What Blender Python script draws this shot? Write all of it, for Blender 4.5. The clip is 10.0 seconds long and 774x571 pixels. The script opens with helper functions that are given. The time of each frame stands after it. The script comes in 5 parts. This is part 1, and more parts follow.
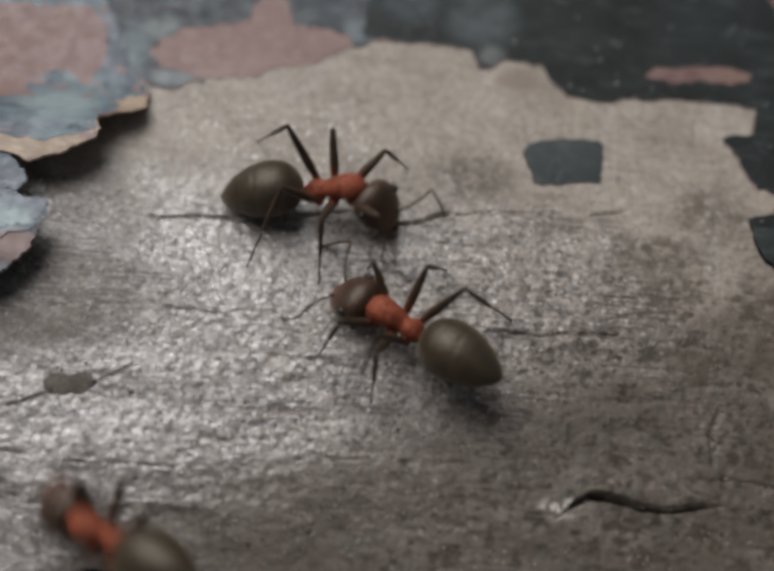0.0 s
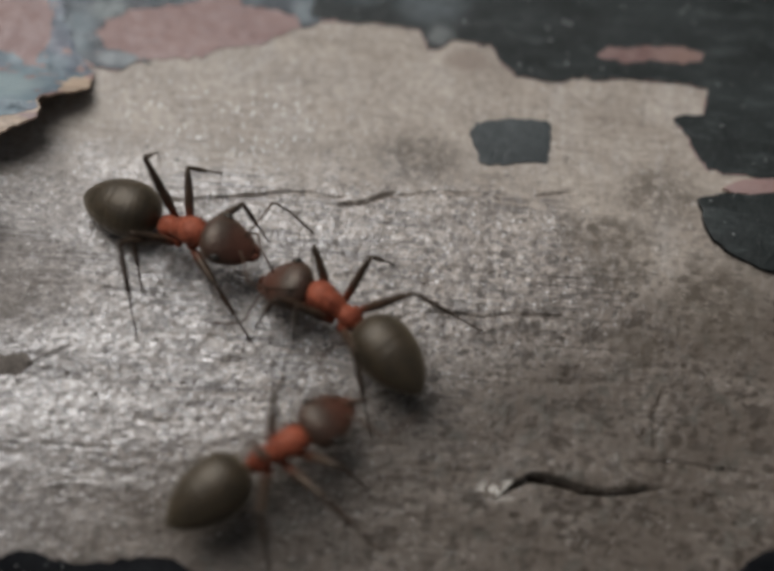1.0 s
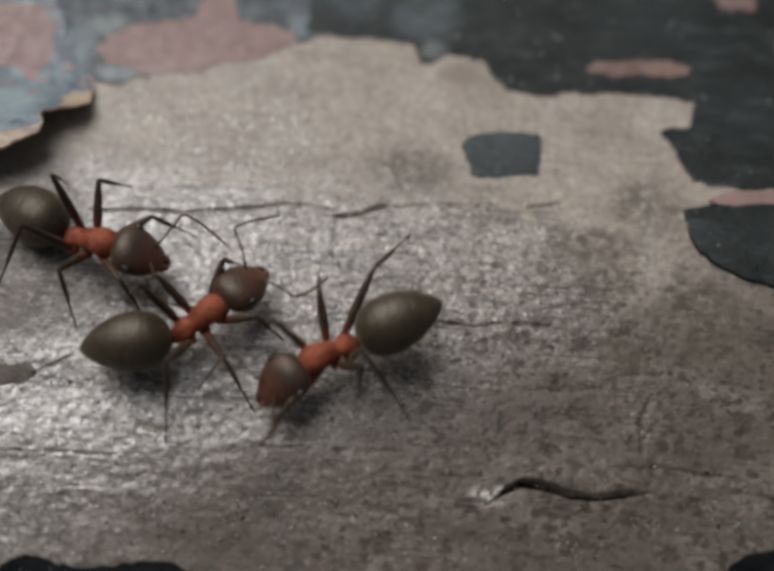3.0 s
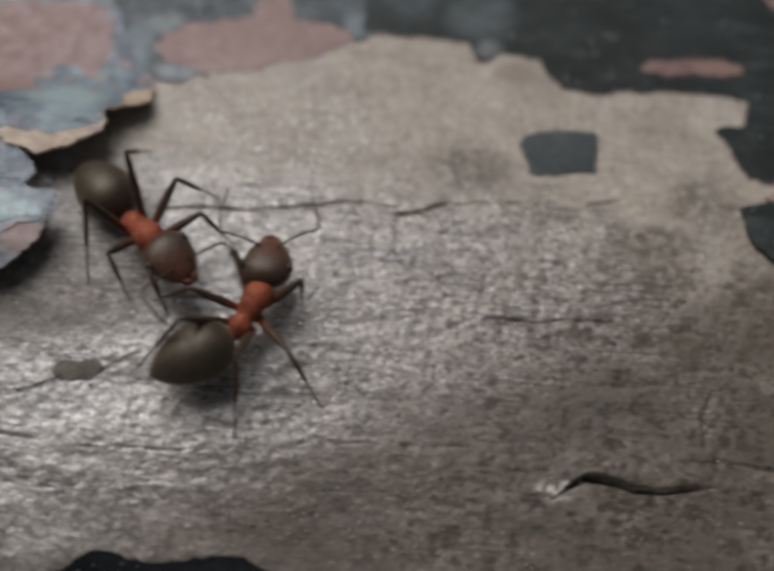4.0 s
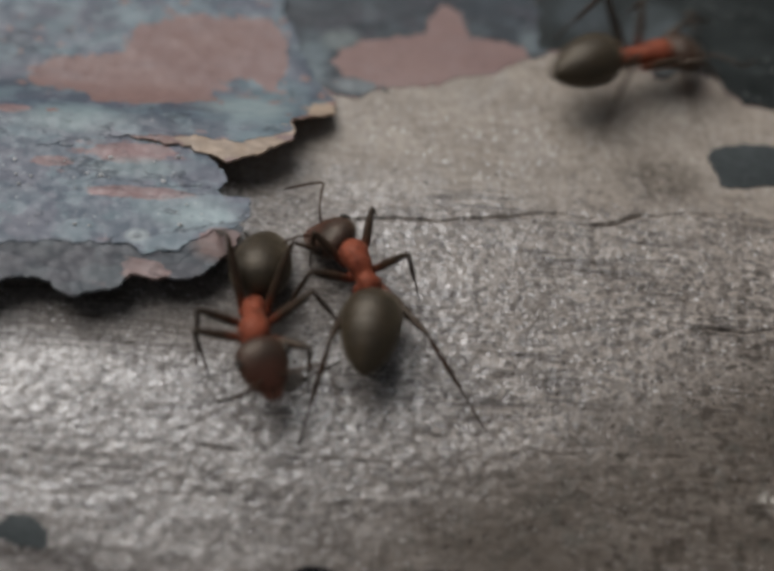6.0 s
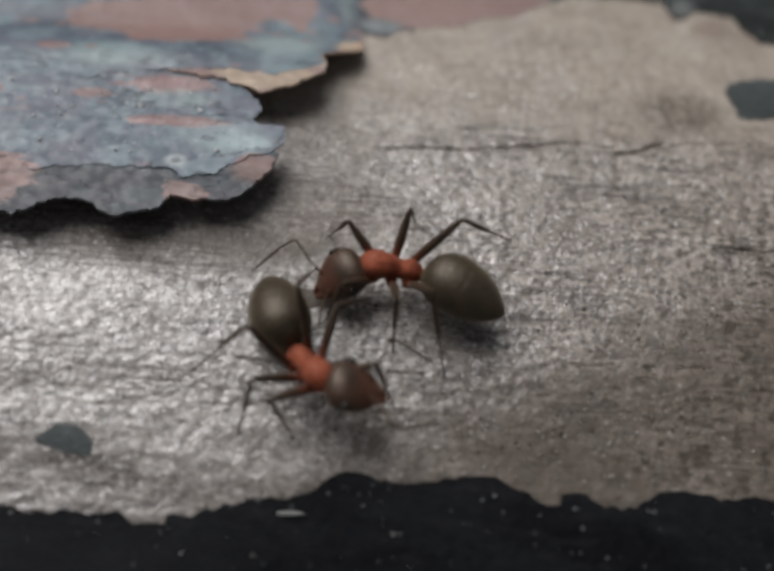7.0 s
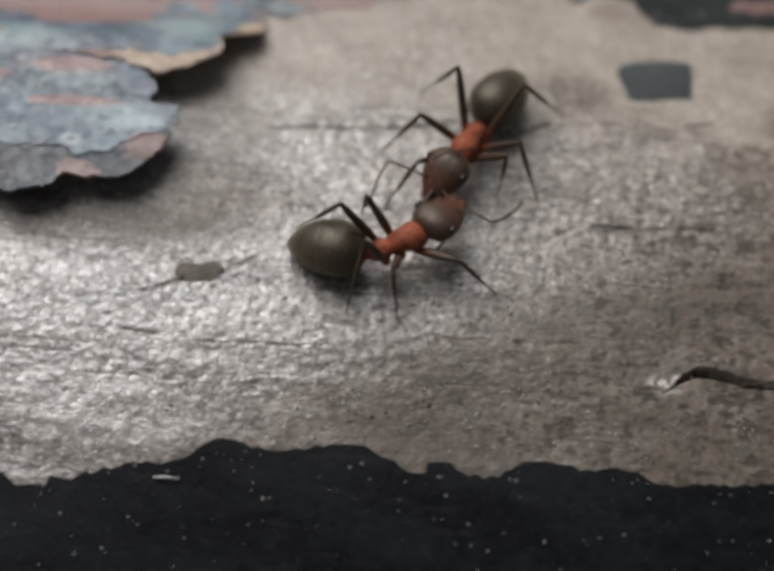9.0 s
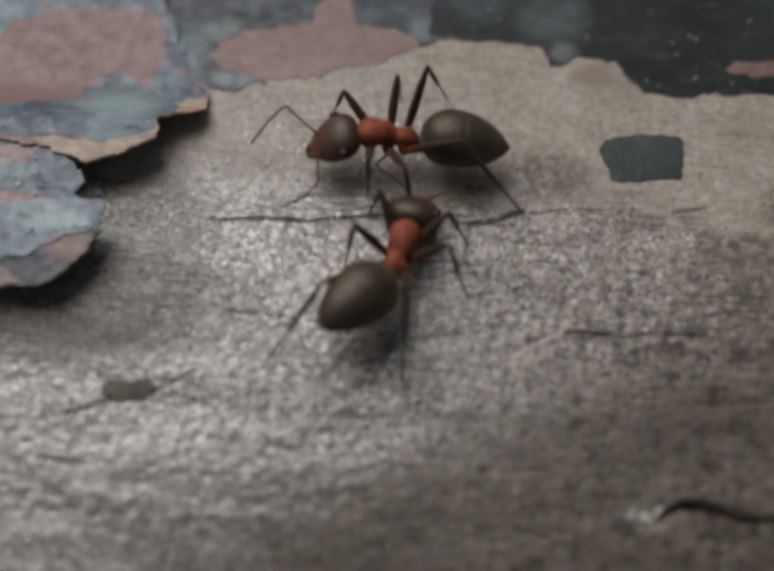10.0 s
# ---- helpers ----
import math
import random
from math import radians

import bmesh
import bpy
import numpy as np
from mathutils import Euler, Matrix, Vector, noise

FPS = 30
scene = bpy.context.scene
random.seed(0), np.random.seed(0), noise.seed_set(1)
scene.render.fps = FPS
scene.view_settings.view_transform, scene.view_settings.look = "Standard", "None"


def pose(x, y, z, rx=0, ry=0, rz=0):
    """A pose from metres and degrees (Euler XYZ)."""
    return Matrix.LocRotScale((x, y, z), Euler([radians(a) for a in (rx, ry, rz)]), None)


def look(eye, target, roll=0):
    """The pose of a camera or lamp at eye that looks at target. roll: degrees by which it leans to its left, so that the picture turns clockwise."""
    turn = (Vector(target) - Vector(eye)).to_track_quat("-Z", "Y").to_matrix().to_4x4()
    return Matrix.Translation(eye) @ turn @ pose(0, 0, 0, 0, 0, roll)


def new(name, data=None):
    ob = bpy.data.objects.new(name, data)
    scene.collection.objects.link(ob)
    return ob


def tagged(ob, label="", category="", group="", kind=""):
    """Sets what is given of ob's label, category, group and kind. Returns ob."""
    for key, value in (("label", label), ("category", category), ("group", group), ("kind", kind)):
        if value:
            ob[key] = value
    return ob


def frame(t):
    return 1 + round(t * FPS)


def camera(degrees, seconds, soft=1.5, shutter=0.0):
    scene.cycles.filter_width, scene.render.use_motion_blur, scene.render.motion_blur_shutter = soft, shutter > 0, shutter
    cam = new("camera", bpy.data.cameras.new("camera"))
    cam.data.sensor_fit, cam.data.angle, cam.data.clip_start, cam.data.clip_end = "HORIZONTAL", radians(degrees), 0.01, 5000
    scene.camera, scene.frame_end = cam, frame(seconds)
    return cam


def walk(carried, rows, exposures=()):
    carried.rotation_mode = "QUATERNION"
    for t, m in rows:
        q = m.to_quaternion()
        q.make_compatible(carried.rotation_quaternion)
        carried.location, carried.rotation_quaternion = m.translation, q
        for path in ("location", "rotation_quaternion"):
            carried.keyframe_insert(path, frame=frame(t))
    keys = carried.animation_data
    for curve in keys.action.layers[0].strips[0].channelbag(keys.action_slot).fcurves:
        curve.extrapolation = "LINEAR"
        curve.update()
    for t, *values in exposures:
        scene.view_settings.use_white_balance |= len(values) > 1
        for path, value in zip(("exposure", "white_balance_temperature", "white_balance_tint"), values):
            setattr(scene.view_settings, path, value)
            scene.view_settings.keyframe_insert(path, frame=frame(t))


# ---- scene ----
from mathutils import geometry

MM = 0.001
cam = camera(32.0, 10.0, soft=4.0, shutter=0.35)
PATH = [
    (0, (-4.868, -25.037, 39.760), (-4.809, -4.366, -0.211), 4.25),
    (0.3, (-4.479, -25.000, 38.943), (-4.356, -4.043, -0.879), 4.23),
    (0.5, (-4.358, -24.463, 38.844), (-4.366, -3.879, -1.172), 3.97),
    (0.8, (-2.971, -24.207, 39.588), (-3.349, -3.621, -0.425), 3.51),
    (1, (-2.248, -25.320, 39.009), (-2.850, -4.565, -0.915), 2.57),
    (1.2, (-2.091, -25.443, 39.302), (-2.739, -4.859, -0.709), 2.24),
    (1.5, (-2.026, -25.710, 39.211), (-2.800, -4.876, -0.668), 2.24),
    (1.8, (-3.345, -26.326, 38.661), (-3.798, -5.304, -1.124), 2.96),
    (2, (-3.934, -26.052, 39.475), (-4.260, -5.151, -0.375), 3.32),
    (2.2, (-3.521, -26.029, 40.572), (-3.848, -5.148, 0.712), 3.42),
    (2.5, (-3.366, -25.802, 41.215), (-3.741, -4.939, 1.346), 3.17),
    (2.7, (-2.233, -25.386, 40.294), (-2.671, -4.622, 0.373), 2.86),
    (3.8, (-2.380, -25.561, 40.331), (-2.769, -5.116, 0.246), 3.11),
    (4, (-4.825, -25.742, 40.630), (-4.789, -5.212, 0.586), 4.03),
    (4.2, (-6.820, -26.382, 39.733), (-6.450, -5.431, -0.091), 4.91),
    (4.5, (-8.532, -27.421, 38.738), (-7.799, -5.444, -0.524), 5.63),
    (4.8, (-9.342, -28.178, 38.087), (-8.446, -5.783, -0.934), 5.93),
    (5, (-10.657, -28.856, 37.829), (-9.623, -6.022, -0.934), 6.34),
    (5.2, (-10.976, -27.778, 38.789), (-9.913, -5.401, -0.238), 6.41),
    (5.5, (-11.616, -27.290, 40.114), (-10.485, -4.737, 1.190), 7.05),
    (5.7, (-12.276, -28.470, 38.510), (-11.101, -5.267, -0.029), 6.29),
    (6, (-12.592, -28.246, 37.637), (-11.460, -4.636, -0.655), 6.17),
    (6.2, (-13.210, -30.390, 36.008), (-12.036, -5.860, -1.701), 5.81),
    (7.3, (-13.481, -32.358, 36.834), (-12.525, -7.639, -0.756), 5.31),
    (7.5, (-13.959, -31.651, 36.750), (-12.831, -7.365, -1.117), 6.24),
    (7.8, (-14.933, -31.960, 36.214), (-13.882, -7.663, -1.648), 6.57),
    (8, (-14.387, -31.638, 36.482), (-13.282, -7.420, -1.429), 6.34),
    (8.2, (-12.024, -32.257, 36.106), (-11.414, -7.837, -1.686), 5.12),
    (8.5, (-10.159, -31.686, 37.129), (-9.939, -7.923, -1.085), 4.41),
    (9, (-7.898, -32.788, 38.359), (-8.351, -8.984, 0.174), 3.02),
    (9.2, (-6.380, -32.642, 39.032), (-7.159, -9.412, 0.500), 2.50),
    (9.5, (-5.444, -31.025, 37.366), (-6.449, -7.368, -0.901), 1.69),
    (9.8, (-5.451, -25.809, 38.135), (-6.880, -3.375, -0.848), 0.28),
    (10, (-5.652, -25.864, 36.858), (-7.195, -3.383, -2.093), -0.00),
]
EXPOSURE = [(0, -0.83), (1, -0.78), (2.5, -0.73), (4.5, -0.85), (5.5, -0.87), (6, -0.95), (6.4, -0.79), (7.5, -0.67), (8.5, -0.61), (9, -0.49), (9.5, -0.65), (10, -1.03)]
walk(cam, [(t, look([v * MM for v in eye], [v * MM for v in to], roll)) for t, eye, to, roll in PATH],
     exposures=EXPOSURE)
# the lens of a phone held close: a shallow depth of field
cam.data.dof.use_dof = True
cam.data.dof.focus_distance = 44.2 * MM
cam.data.dof.aperture_fstop = 25.0

# ---- light: a bright overcast sky, strongest beyond the board and to the left ----
SUN_EL, SUN_AZ = radians(56), radians(-42)          # azimuth from +y towards +x
world = bpy.data.worlds.new("sky")
scene.world = world
world.use_nodes = True
wn = world.node_tree
sky = wn.nodes.new("ShaderNodeTexSky")
sky.sky_type, sky.sun_disc = "NISHITA", False
sky.sun_elevation, sky.sun_rotation = SUN_EL, SUN_AZ
sky.dust_density, sky.air_density = 6.0, 1.6
haze = wn.nodes.new("ShaderNodeHueSaturation")          # a milky, nearly colourless sky
haze.inputs["Saturation"].default_value = 0.45
wn.links.new(sky.outputs[0], haze.inputs["Color"])
wn.links.new(haze.outputs[0], wn.nodes["Background"].inputs[0])
wn.nodes["Background"].inputs[1].default_value = 0.058
sun = new("sun", bpy.data.lights.new("sun", "SUN"))
sun.data.energy, sun.data.angle, sun.data.color = 4.2, radians(50), (1.0, 0.99, 1.005)
d = Vector((math.sin(SUN_AZ) * math.cos(SUN_EL), math.cos(SUN_AZ) * math.cos(SUN_EL), math.sin(SUN_EL)))
sun.matrix_world = look(d, (0, 0, 0))


# ---- materials ----
class Mat:
    """A small builder of node materials; coordinates are in millimetres."""

    def __init__(self, name, rough=0.6, metal=0.0, spec=0.5):
        self.m = bpy.data.materials.new(name)
        self.m.use_nodes = True
        self.t = self.m.node_tree
        self.b = self.t.nodes["Principled BSDF"]
        self.b.inputs["Roughness"].default_value = rough
        self.b.inputs["Metallic"].default_value = metal
        self.b.inputs["Specular IOR Level"].default_value = spec
        co = self.t.nodes.new("ShaderNodeTexCoord")
        mul = self.node("ShaderNodeVectorMath", operation="MULTIPLY")
        self.t.links.new(co.outputs["Object"], mul.inputs[0])
        mul.inputs[1].default_value = (1000, 1000, 1000)
        self.co = mul.outputs[0]

    def node(self, kind, **props):
        n = self.t.nodes.new(kind)
        for key, value in props.items():
            setattr(n, key, value)
        return n

    def put(self, socket, value):
        if isinstance(value, bpy.types.NodeSocket):
            self.t.links.new(value, socket)
        elif isinstance(value, tuple) and len(value) == 3 and socket.type == "RGBA":
            socket.default_value = (*value, 1)
        else:
            socket.default_value = value

    def at(self, offset=(0, 0, 0), scale=(1, 1, 1)):
        n = self.node("ShaderNodeMapping")
        self.put(n.inputs["Vector"], self.co)
        n.inputs["Location"].default_value = offset
        n.inputs["Scale"].default_value = scale
        return n.outputs[0]

    def noise(self, scale, detail=4, rough=0.55, stretch=(1, 1, 1), offset=(0, 0, 0), warp=0.0):
        n = self.node("ShaderNodeTexNoise")
        self.put(n.inputs["Vector"], self.at(offset, stretch))
        n.inputs["Scale"].default_value, n.inputs["Detail"].default_value = scale, detail
        n.inputs["Roughness"].default_value, n.inputs["Distortion"].default_value = rough, warp
        return n.outputs["Fac"]

    def cells(self, scale, feature="F1", offset=(0, 0, 0)):
        n = self.node("ShaderNodeTexVoronoi", feature=feature)
        self.put(n.inputs["Vector"], self.at(offset))
        n.inputs["Scale"].default_value = scale
        return n.outputs["Distance"]

    def ramp(self, fac, lo, hi, a=0.0, b=1.0):
        n = self.node("ShaderNodeMapRange", interpolation_type="SMOOTHSTEP")
        self.put(n.inputs[0], fac)
        for k, v in enumerate((lo, hi, a, b)):
            n.inputs[k + 1].default_value = v
        return n.outputs[0]

    def mix(self, fac, a, b, blend="MIX"):
        n = self.node("ShaderNodeMix", data_type="RGBA", blend_type=blend)
        self.put(n.inputs[0], fac)
        self.put(n.inputs[6], a)
        self.put(n.inputs[7], b)
        return n.outputs[2]

    def math(self, op, a, b=0.0):
        n = self.node("ShaderNodeMath", operation=op)
        self.put(n.inputs[0], a)
        self.put(n.inputs[1], b)
        return n.outputs[0]

    def blot(self, x, y, rx, ry):
        """1 inside a soft-edged oval stain, 0 outside."""
        v = self.at((-x / rx, -y / ry, 0), (1 / rx, 1 / ry, 0))
        n = self.node("ShaderNodeVectorMath", operation="LENGTH")
        self.put(n.inputs[0], v)
        return self.ramp(n.outputs["Value"], 1.0, 0.35)

    def along(self, axis):
        n = self.node("ShaderNodeSeparateXYZ")
        self.put(n.inputs[0], self.co)
        return n.outputs[axis]

    def bump(self, height, mm, strength=1.0, under=None):
        n = self.node("ShaderNodeBump")
        n.inputs["Strength"].default_value, n.inputs["Distance"].default_value = strength, mm * MM
        self.put(n.inputs["Height"], height)
        if under is not None:
            self.put(n.inputs["Normal"], under)
        return n.outputs[0]

    def done(self, colour=None, rough=None, normal=None):
        if colour is not None:
            self.put(self.b.inputs["Base Color"], colour)
        if rough is not None:
            self.put(self.b.inputs["Roughness"], rough)
        if normal is not None:
            self.put(self.b.inputs["Normal"], normal)
        return self.m


def wood_material():
    m = Mat("weathered_wood", 0.5, spec=0.5)
    across, ahead = m.along(0), m.along(1)
    grain = m.noise(1.0, 5, 0.6, (0.10, 1.9, 1))
    threads = m.noise(0.9, 4, 0.6, (0.09, 2.2, 1), (3, 7, 0))
    mottle = m.noise(0.55, 6, 0.66, (0.7, 1.2, 1), (4, 2, 0))
    fine = m.noise(4.0, 5, 0.68, (0.6, 1.25, 1))
    tiny = m.noise(6.0, 3, 0.6, (0.8, 1.0, 1), (1, 5, 0))
    streak = m.noise(0.7, 5, 0.62, (1.1, 0.34, 1), (5, 1, 0), 0.6)
    # beyond the long crack the wood keeps a smooth, warm skin; on the near side it is grey and gritty
    bound = m.math("ADD", ahead, m.math("MULTIPLY", m.math("SUBTRACT", m.noise(0.6, 4, 0.6, (1, 0.6, 1), (2, 4, 0)), 0.5), 4.0))
    far = m.ramp(m.math("ADD", bound, m.ramp(across, 0.5, 8.5, 0.0, 5.5)), -2.8, 0.6)
    near = m.ramp(far, 0, 1, 1.0, 0.14)
    base = m.mix(m.ramp(mottle, 0.33, 0.67), (0.20, 0.167, 0.138), (0.325, 0.282, 0.241))
    base = m.mix(m.ramp(grain, 0.48, 0.75, 0, 0.55), base, (0.30, 0.262, 0.225))
    base = m.mix(m.ramp(across, -5.0, -18.0, 0, 0.6), base, m.mix(m.ramp(mottle, 0.33, 0.67), (0.166, 0.151, 0.139), (0.284, 0.264, 0.247)))
    skin = m.mix(m.ramp(mottle, 0.3, 0.7), (0.295, 0.250, 0.204), (0.380, 0.332, 0.276))
    skin = m.mix(m.ramp(streak, 0.48, 0.74, 0, 0.6), skin, (0.44, 0.405, 0.365))
    skin = m.mix(m.ramp(streak, 0.46, 0.25, 0, 0.28), skin, (0.235, 0.20, 0.17))
    base = m.mix(m.math("MULTIPLY", far, 0.92), base, skin)
    spots = m.ramp(m.noise(3.2, 4, 0.65, offset=(3, 3, 0)), 0.36, 0.64, 0.86, 1.12)
    base = m.mix(1.0, base, spots, "MULTIPLY")
    for seed, cut, grey, most in ((3, 0.42, (0.042, 0.036, 0.030), 0.7), (9, 0.28, (0.60, 0.58, 0.55), 0.75)):
        dot = m.math("MULTIPLY", m.ramp(m.cells(3.4, offset=(seed, seed, 0)), cut, cut * 0.6), m.ramp(m.noise(0.9, 4, 0.65, offset=(seed, 4, 0)), 0.45, 0.54))
        base = m.mix(m.math("MULTIPLY", m.math("MULTIPLY", dot, m.ramp(far, 0, 1, 1.0, 0.3)), most), base, grey)
    # dark threads of old grain, broken up
    thread = m.ramp(m.math("ABSOLUTE", m.math("SUBTRACT", threads, 0.5)), 0.04, 0.008)
    thread = m.math("MULTIPLY", thread, m.ramp(m.noise(0.35, 3, 0.6, (0.5, 1, 1), (8, 8, 0)), 0.45, 0.57))
    base = m.mix(m.math("MULTIPLY", thread, m.ramp(far, 0, 1, 1.0, 0.25)), base, (0.06, 0.046, 0.036))
    grit = m.ramp(fine, 0.50, 0.38)
    warped = m.noise(2.0, 3, 0.6, offset=(6, 2, 0))
    pebble = m.math("ADD", m.cells(6.5, offset=(2, 7, 0)), m.math("MULTIPLY", m.math("SUBTRACT", warped, 0.5), 0.5))
    pebble = m.ramp(pebble, 0.75, 0.1)
    gap = m.math("MULTIPLY", m.ramp(pebble, 0.35, 0.1), m.ramp(warped, 0.47, 0.62))
    base = m.mix(m.math("MULTIPLY", m.math("MULTIPLY", gap, near), 0.45), base, (0.04, 0.033, 0.028))
    base = m.mix(m.math("MULTIPLY", m.math("MULTIPLY", grit, near), 0.42), base, (0.065, 0.055, 0.047))
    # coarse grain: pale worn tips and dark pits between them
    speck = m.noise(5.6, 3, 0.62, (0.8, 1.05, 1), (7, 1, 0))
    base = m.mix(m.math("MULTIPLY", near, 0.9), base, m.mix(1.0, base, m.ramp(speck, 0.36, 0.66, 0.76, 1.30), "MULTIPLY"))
    # bright glints put into the colour as pale spots
    painted_glint = m.ramp(m.noise(5.2, 2, 0.5, (0.9, 1.0, 1), (17, 3, 0)), 0.66, 0.74)
    base = m.mix(m.math("MULTIPLY", m.math("MULTIPLY", painted_glint, near), 0.6), base, (0.66, 0.63, 0.59))
    pit = m.math("MULTIPLY", m.ramp(m.noise(3.4, 3, 0.6, (0.9, 1.1, 1), (13, 6, 0)), 0.36, 0.29), m.ramp(m.noise(0.7, 3, 0.6, offset=(5, 15, 0)), 0.42, 0.56))
    base = m.mix(m.math("MULTIPLY", m.math("MULTIPLY", pit, m.ramp(far, 0, 1, 1.0, 0.25)), 0.75), base, (0.035, 0.028, 0.022))
    # short pale flecks that stand across the grain, thickest where the skin thins out
    fleck = m.ramp(m.noise(4.2, 2, 0.55, (1.5, 0.55, 1), (3, 11, 0)), 0.60, 0.72)
    fleck = m.math("MULTIPLY", fleck, m.ramp(m.noise(0.45, 4, 0.6, offset=(9, 2, 0)), 0.42, 0.58))
    base = m.mix(m.math("MULTIPLY", fleck, 0.5), base, (0.60, 0.57, 0.53))
    # glints on the skin beside the flake, painted as pale spots
    skin_glint = m.math("MULTIPLY", m.ramp(m.noise(4.4, 2, 0.5, (1.2, 0.8, 1), (21, 5, 0)), 0.60, 0.70), m.blot(-9.0, 0.9, 5.5, 2.6))
    base = m.mix(m.math("MULTIPLY", skin_glint, 0.75), base, (0.68, 0.66, 0.63))
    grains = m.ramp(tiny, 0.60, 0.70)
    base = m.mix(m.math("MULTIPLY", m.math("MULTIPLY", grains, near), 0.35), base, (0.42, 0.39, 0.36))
    # dirt, with shade painted in: the near right half of the board is browner, with dark crumbs pressed into it
    dirt_and_shade = m.ramp(m.math("SUBTRACT", m.math("MULTIPLY", across, 0.48), ahead), 4.6, 10.2)
    cloud = m.ramp(m.noise(0.42, 5, 0.62, (0.6, 1.1, 1), (2, 9, 0)), 0.36, 0.62)
    base = m.mix(m.math("MULTIPLY", dirt_and_shade, m.ramp(cloud, 0, 1, 0.7, 0.98)), base, (0.104, 0.084, 0.066))
    green = m.math("MULTIPLY", dirt_and_shade, m.ramp(m.noise(1.5, 4, 0.65, offset=(12, 4, 0)), 0.52, 0.66))
    base = m.mix(m.math("MULTIPLY", green, 0.55), base, (0.066, 0.064, 0.052))
    # short dark dashes along the grain, pressed full of dirt
    dash = m.math("MULTIPLY", m.ramp(m.noise(2.3, 3, 0.55, (0.34, 2.1, 1), (14, 8, 0)), 0.40, 0.32), m.ramp(m.noise(0.6, 3, 0.6, offset=(6, 19, 0)), 0.42, 0.55))
    base = m.mix(m.math("MULTIPLY", m.math("MULTIPLY", dash, m.ramp(ahead, 0.0, -5.0, 0.2, 1.0)), 0.75), base, (0.045, 0.034, 0.026))
    for scale, seed, size, share in ((0.8, 0, 0.32, 0.75), (1.5, 40, 0.34, 0.8), (2.8, 20, 0.32, 0.75)):
        worm = m.math("ADD", m.cells(scale, offset=(seed, 3, 0)), m.math("MULTIPLY", m.math("SUBTRACT", fine, 0.5), 1.5))
        crumb = m.math("MULTIPLY", m.ramp(worm, size, size * 0.62), m.ramp(m.noise(0.5, 3, 0.6, offset=(seed, 6, 0)), 0.40, 0.50))
        where = m.math("MULTIPLY", m.ramp(across, -10.0, 1.0, 0.25, 1.0), m.ramp(ahead, -1.5, -5.5))
        base = m.mix(m.math("MULTIPLY", m.math("MULTIPLY", crumb, where), share), base, (0.048, 0.037, 0.027))
    for x, y, rx, ry, seed in ((-2.1, -0.1, 2.2, 1.4, 0), (6.2, -0.9, 2.2, 1.6, 11), (4.2, -2.6, 2.6, 1.0, 13), (8.0, -5.0, 2.2, 2.4, 15), (-6.4, -5.7, 0.7, 0.4, 3), (-16.0, -6.9, 2.4, 0.8, 5), (4.6, -3.9, 1.5, 1.2, 7), (5.4, -6.5, 1.6, 1.0, 9)):
        stain = m.math("MULTIPLY", m.blot(x, y, rx, ry), m.ramp(m.noise(2.6, 5, 0.7, offset=(seed, 0, 0)), 0.36, 0.58, 0.15, 1.0))
        base = m.mix(m.math("MULTIPLY", stain, 0.8), base, (0.085, 0.068, 0.050))
    base = m.mix(m.math("MULTIPLY", m.blot(-0.6, 4.2, 1.1, 0.7), 0.7), base, (0.20, 0.155, 0.125))
    pale = m.math("MULTIPLY", m.blot(1.05, -11.45, 0.8, 0.45), m.ramp(m.noise(3.5, 3), 0.46, 0.6))
    base = m.mix(pale, base, (0.55, 0.52, 0.46))
    # worn grains shine where the surface is clean, the dirt is matt
    clean = m.math("MULTIPLY", m.math("MULTIPLY", near, m.ramp(dirt_and_shade, 0, 1, 1.0, 0.16)), m.ramp(across, -12.0, 7.0, 0.95, 0.26))
    # the flake's soft shade, put into the wood colour as a dull brown film
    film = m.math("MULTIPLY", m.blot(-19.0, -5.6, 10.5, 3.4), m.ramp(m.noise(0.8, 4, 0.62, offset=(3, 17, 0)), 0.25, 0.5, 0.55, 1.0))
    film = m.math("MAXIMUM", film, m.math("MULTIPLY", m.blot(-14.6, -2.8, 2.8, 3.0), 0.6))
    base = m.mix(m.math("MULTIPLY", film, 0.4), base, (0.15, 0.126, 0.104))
    clean = m.math("MULTIPLY", clean, m.ramp(film, 0, 1, 1.0, 0.12))
    shine = m.math("MULTIPLY", m.ramp(m.noise(4.6, 4, 0.66, (0.8, 1.1, 1), (9, 4, 0)), 0.40, 0.60), clean)
    rough = m.ramp(shine, 0, 1, 0.5, 0.22)
    m.put(m.b.inputs["Specular IOR Level"], m.math("ADD", m.ramp(dirt_and_shade, 0, 1, 0.3, 0.22), m.ramp(shine, 0, 1, 0.0, 0.7)))
    polish = m.math("MULTIPLY", clean, m.ramp(speck, 0.40, 0.62, 0.42, 0.92))
    m.put(m.b.inputs["Coat Weight"], polish)
    m.b.inputs["Coat Roughness"].default_value, m.b.inputs["Coat IOR"].default_value = 0.30, 1.7
    gritty = m.math("MULTIPLY", near, m.ramp(dirt_and_shade, 0, 1, 1.0, 0.8))
    n1 = m.bump(mottle, 0.03, 0.7)
    n2 = m.bump(m.math("MULTIPLY", fine, gritty), 0.022, 1.0, n1)
    n2 = m.bump(m.math("MULTIPLY", speck, gritty), 0.016, 1.0, n2)
    n2 = m.bump(m.math("MULTIPLY", fleck, m.ramp(far, 0, 1, 1.0, 0.4)), 0.02, 1.0, n2)
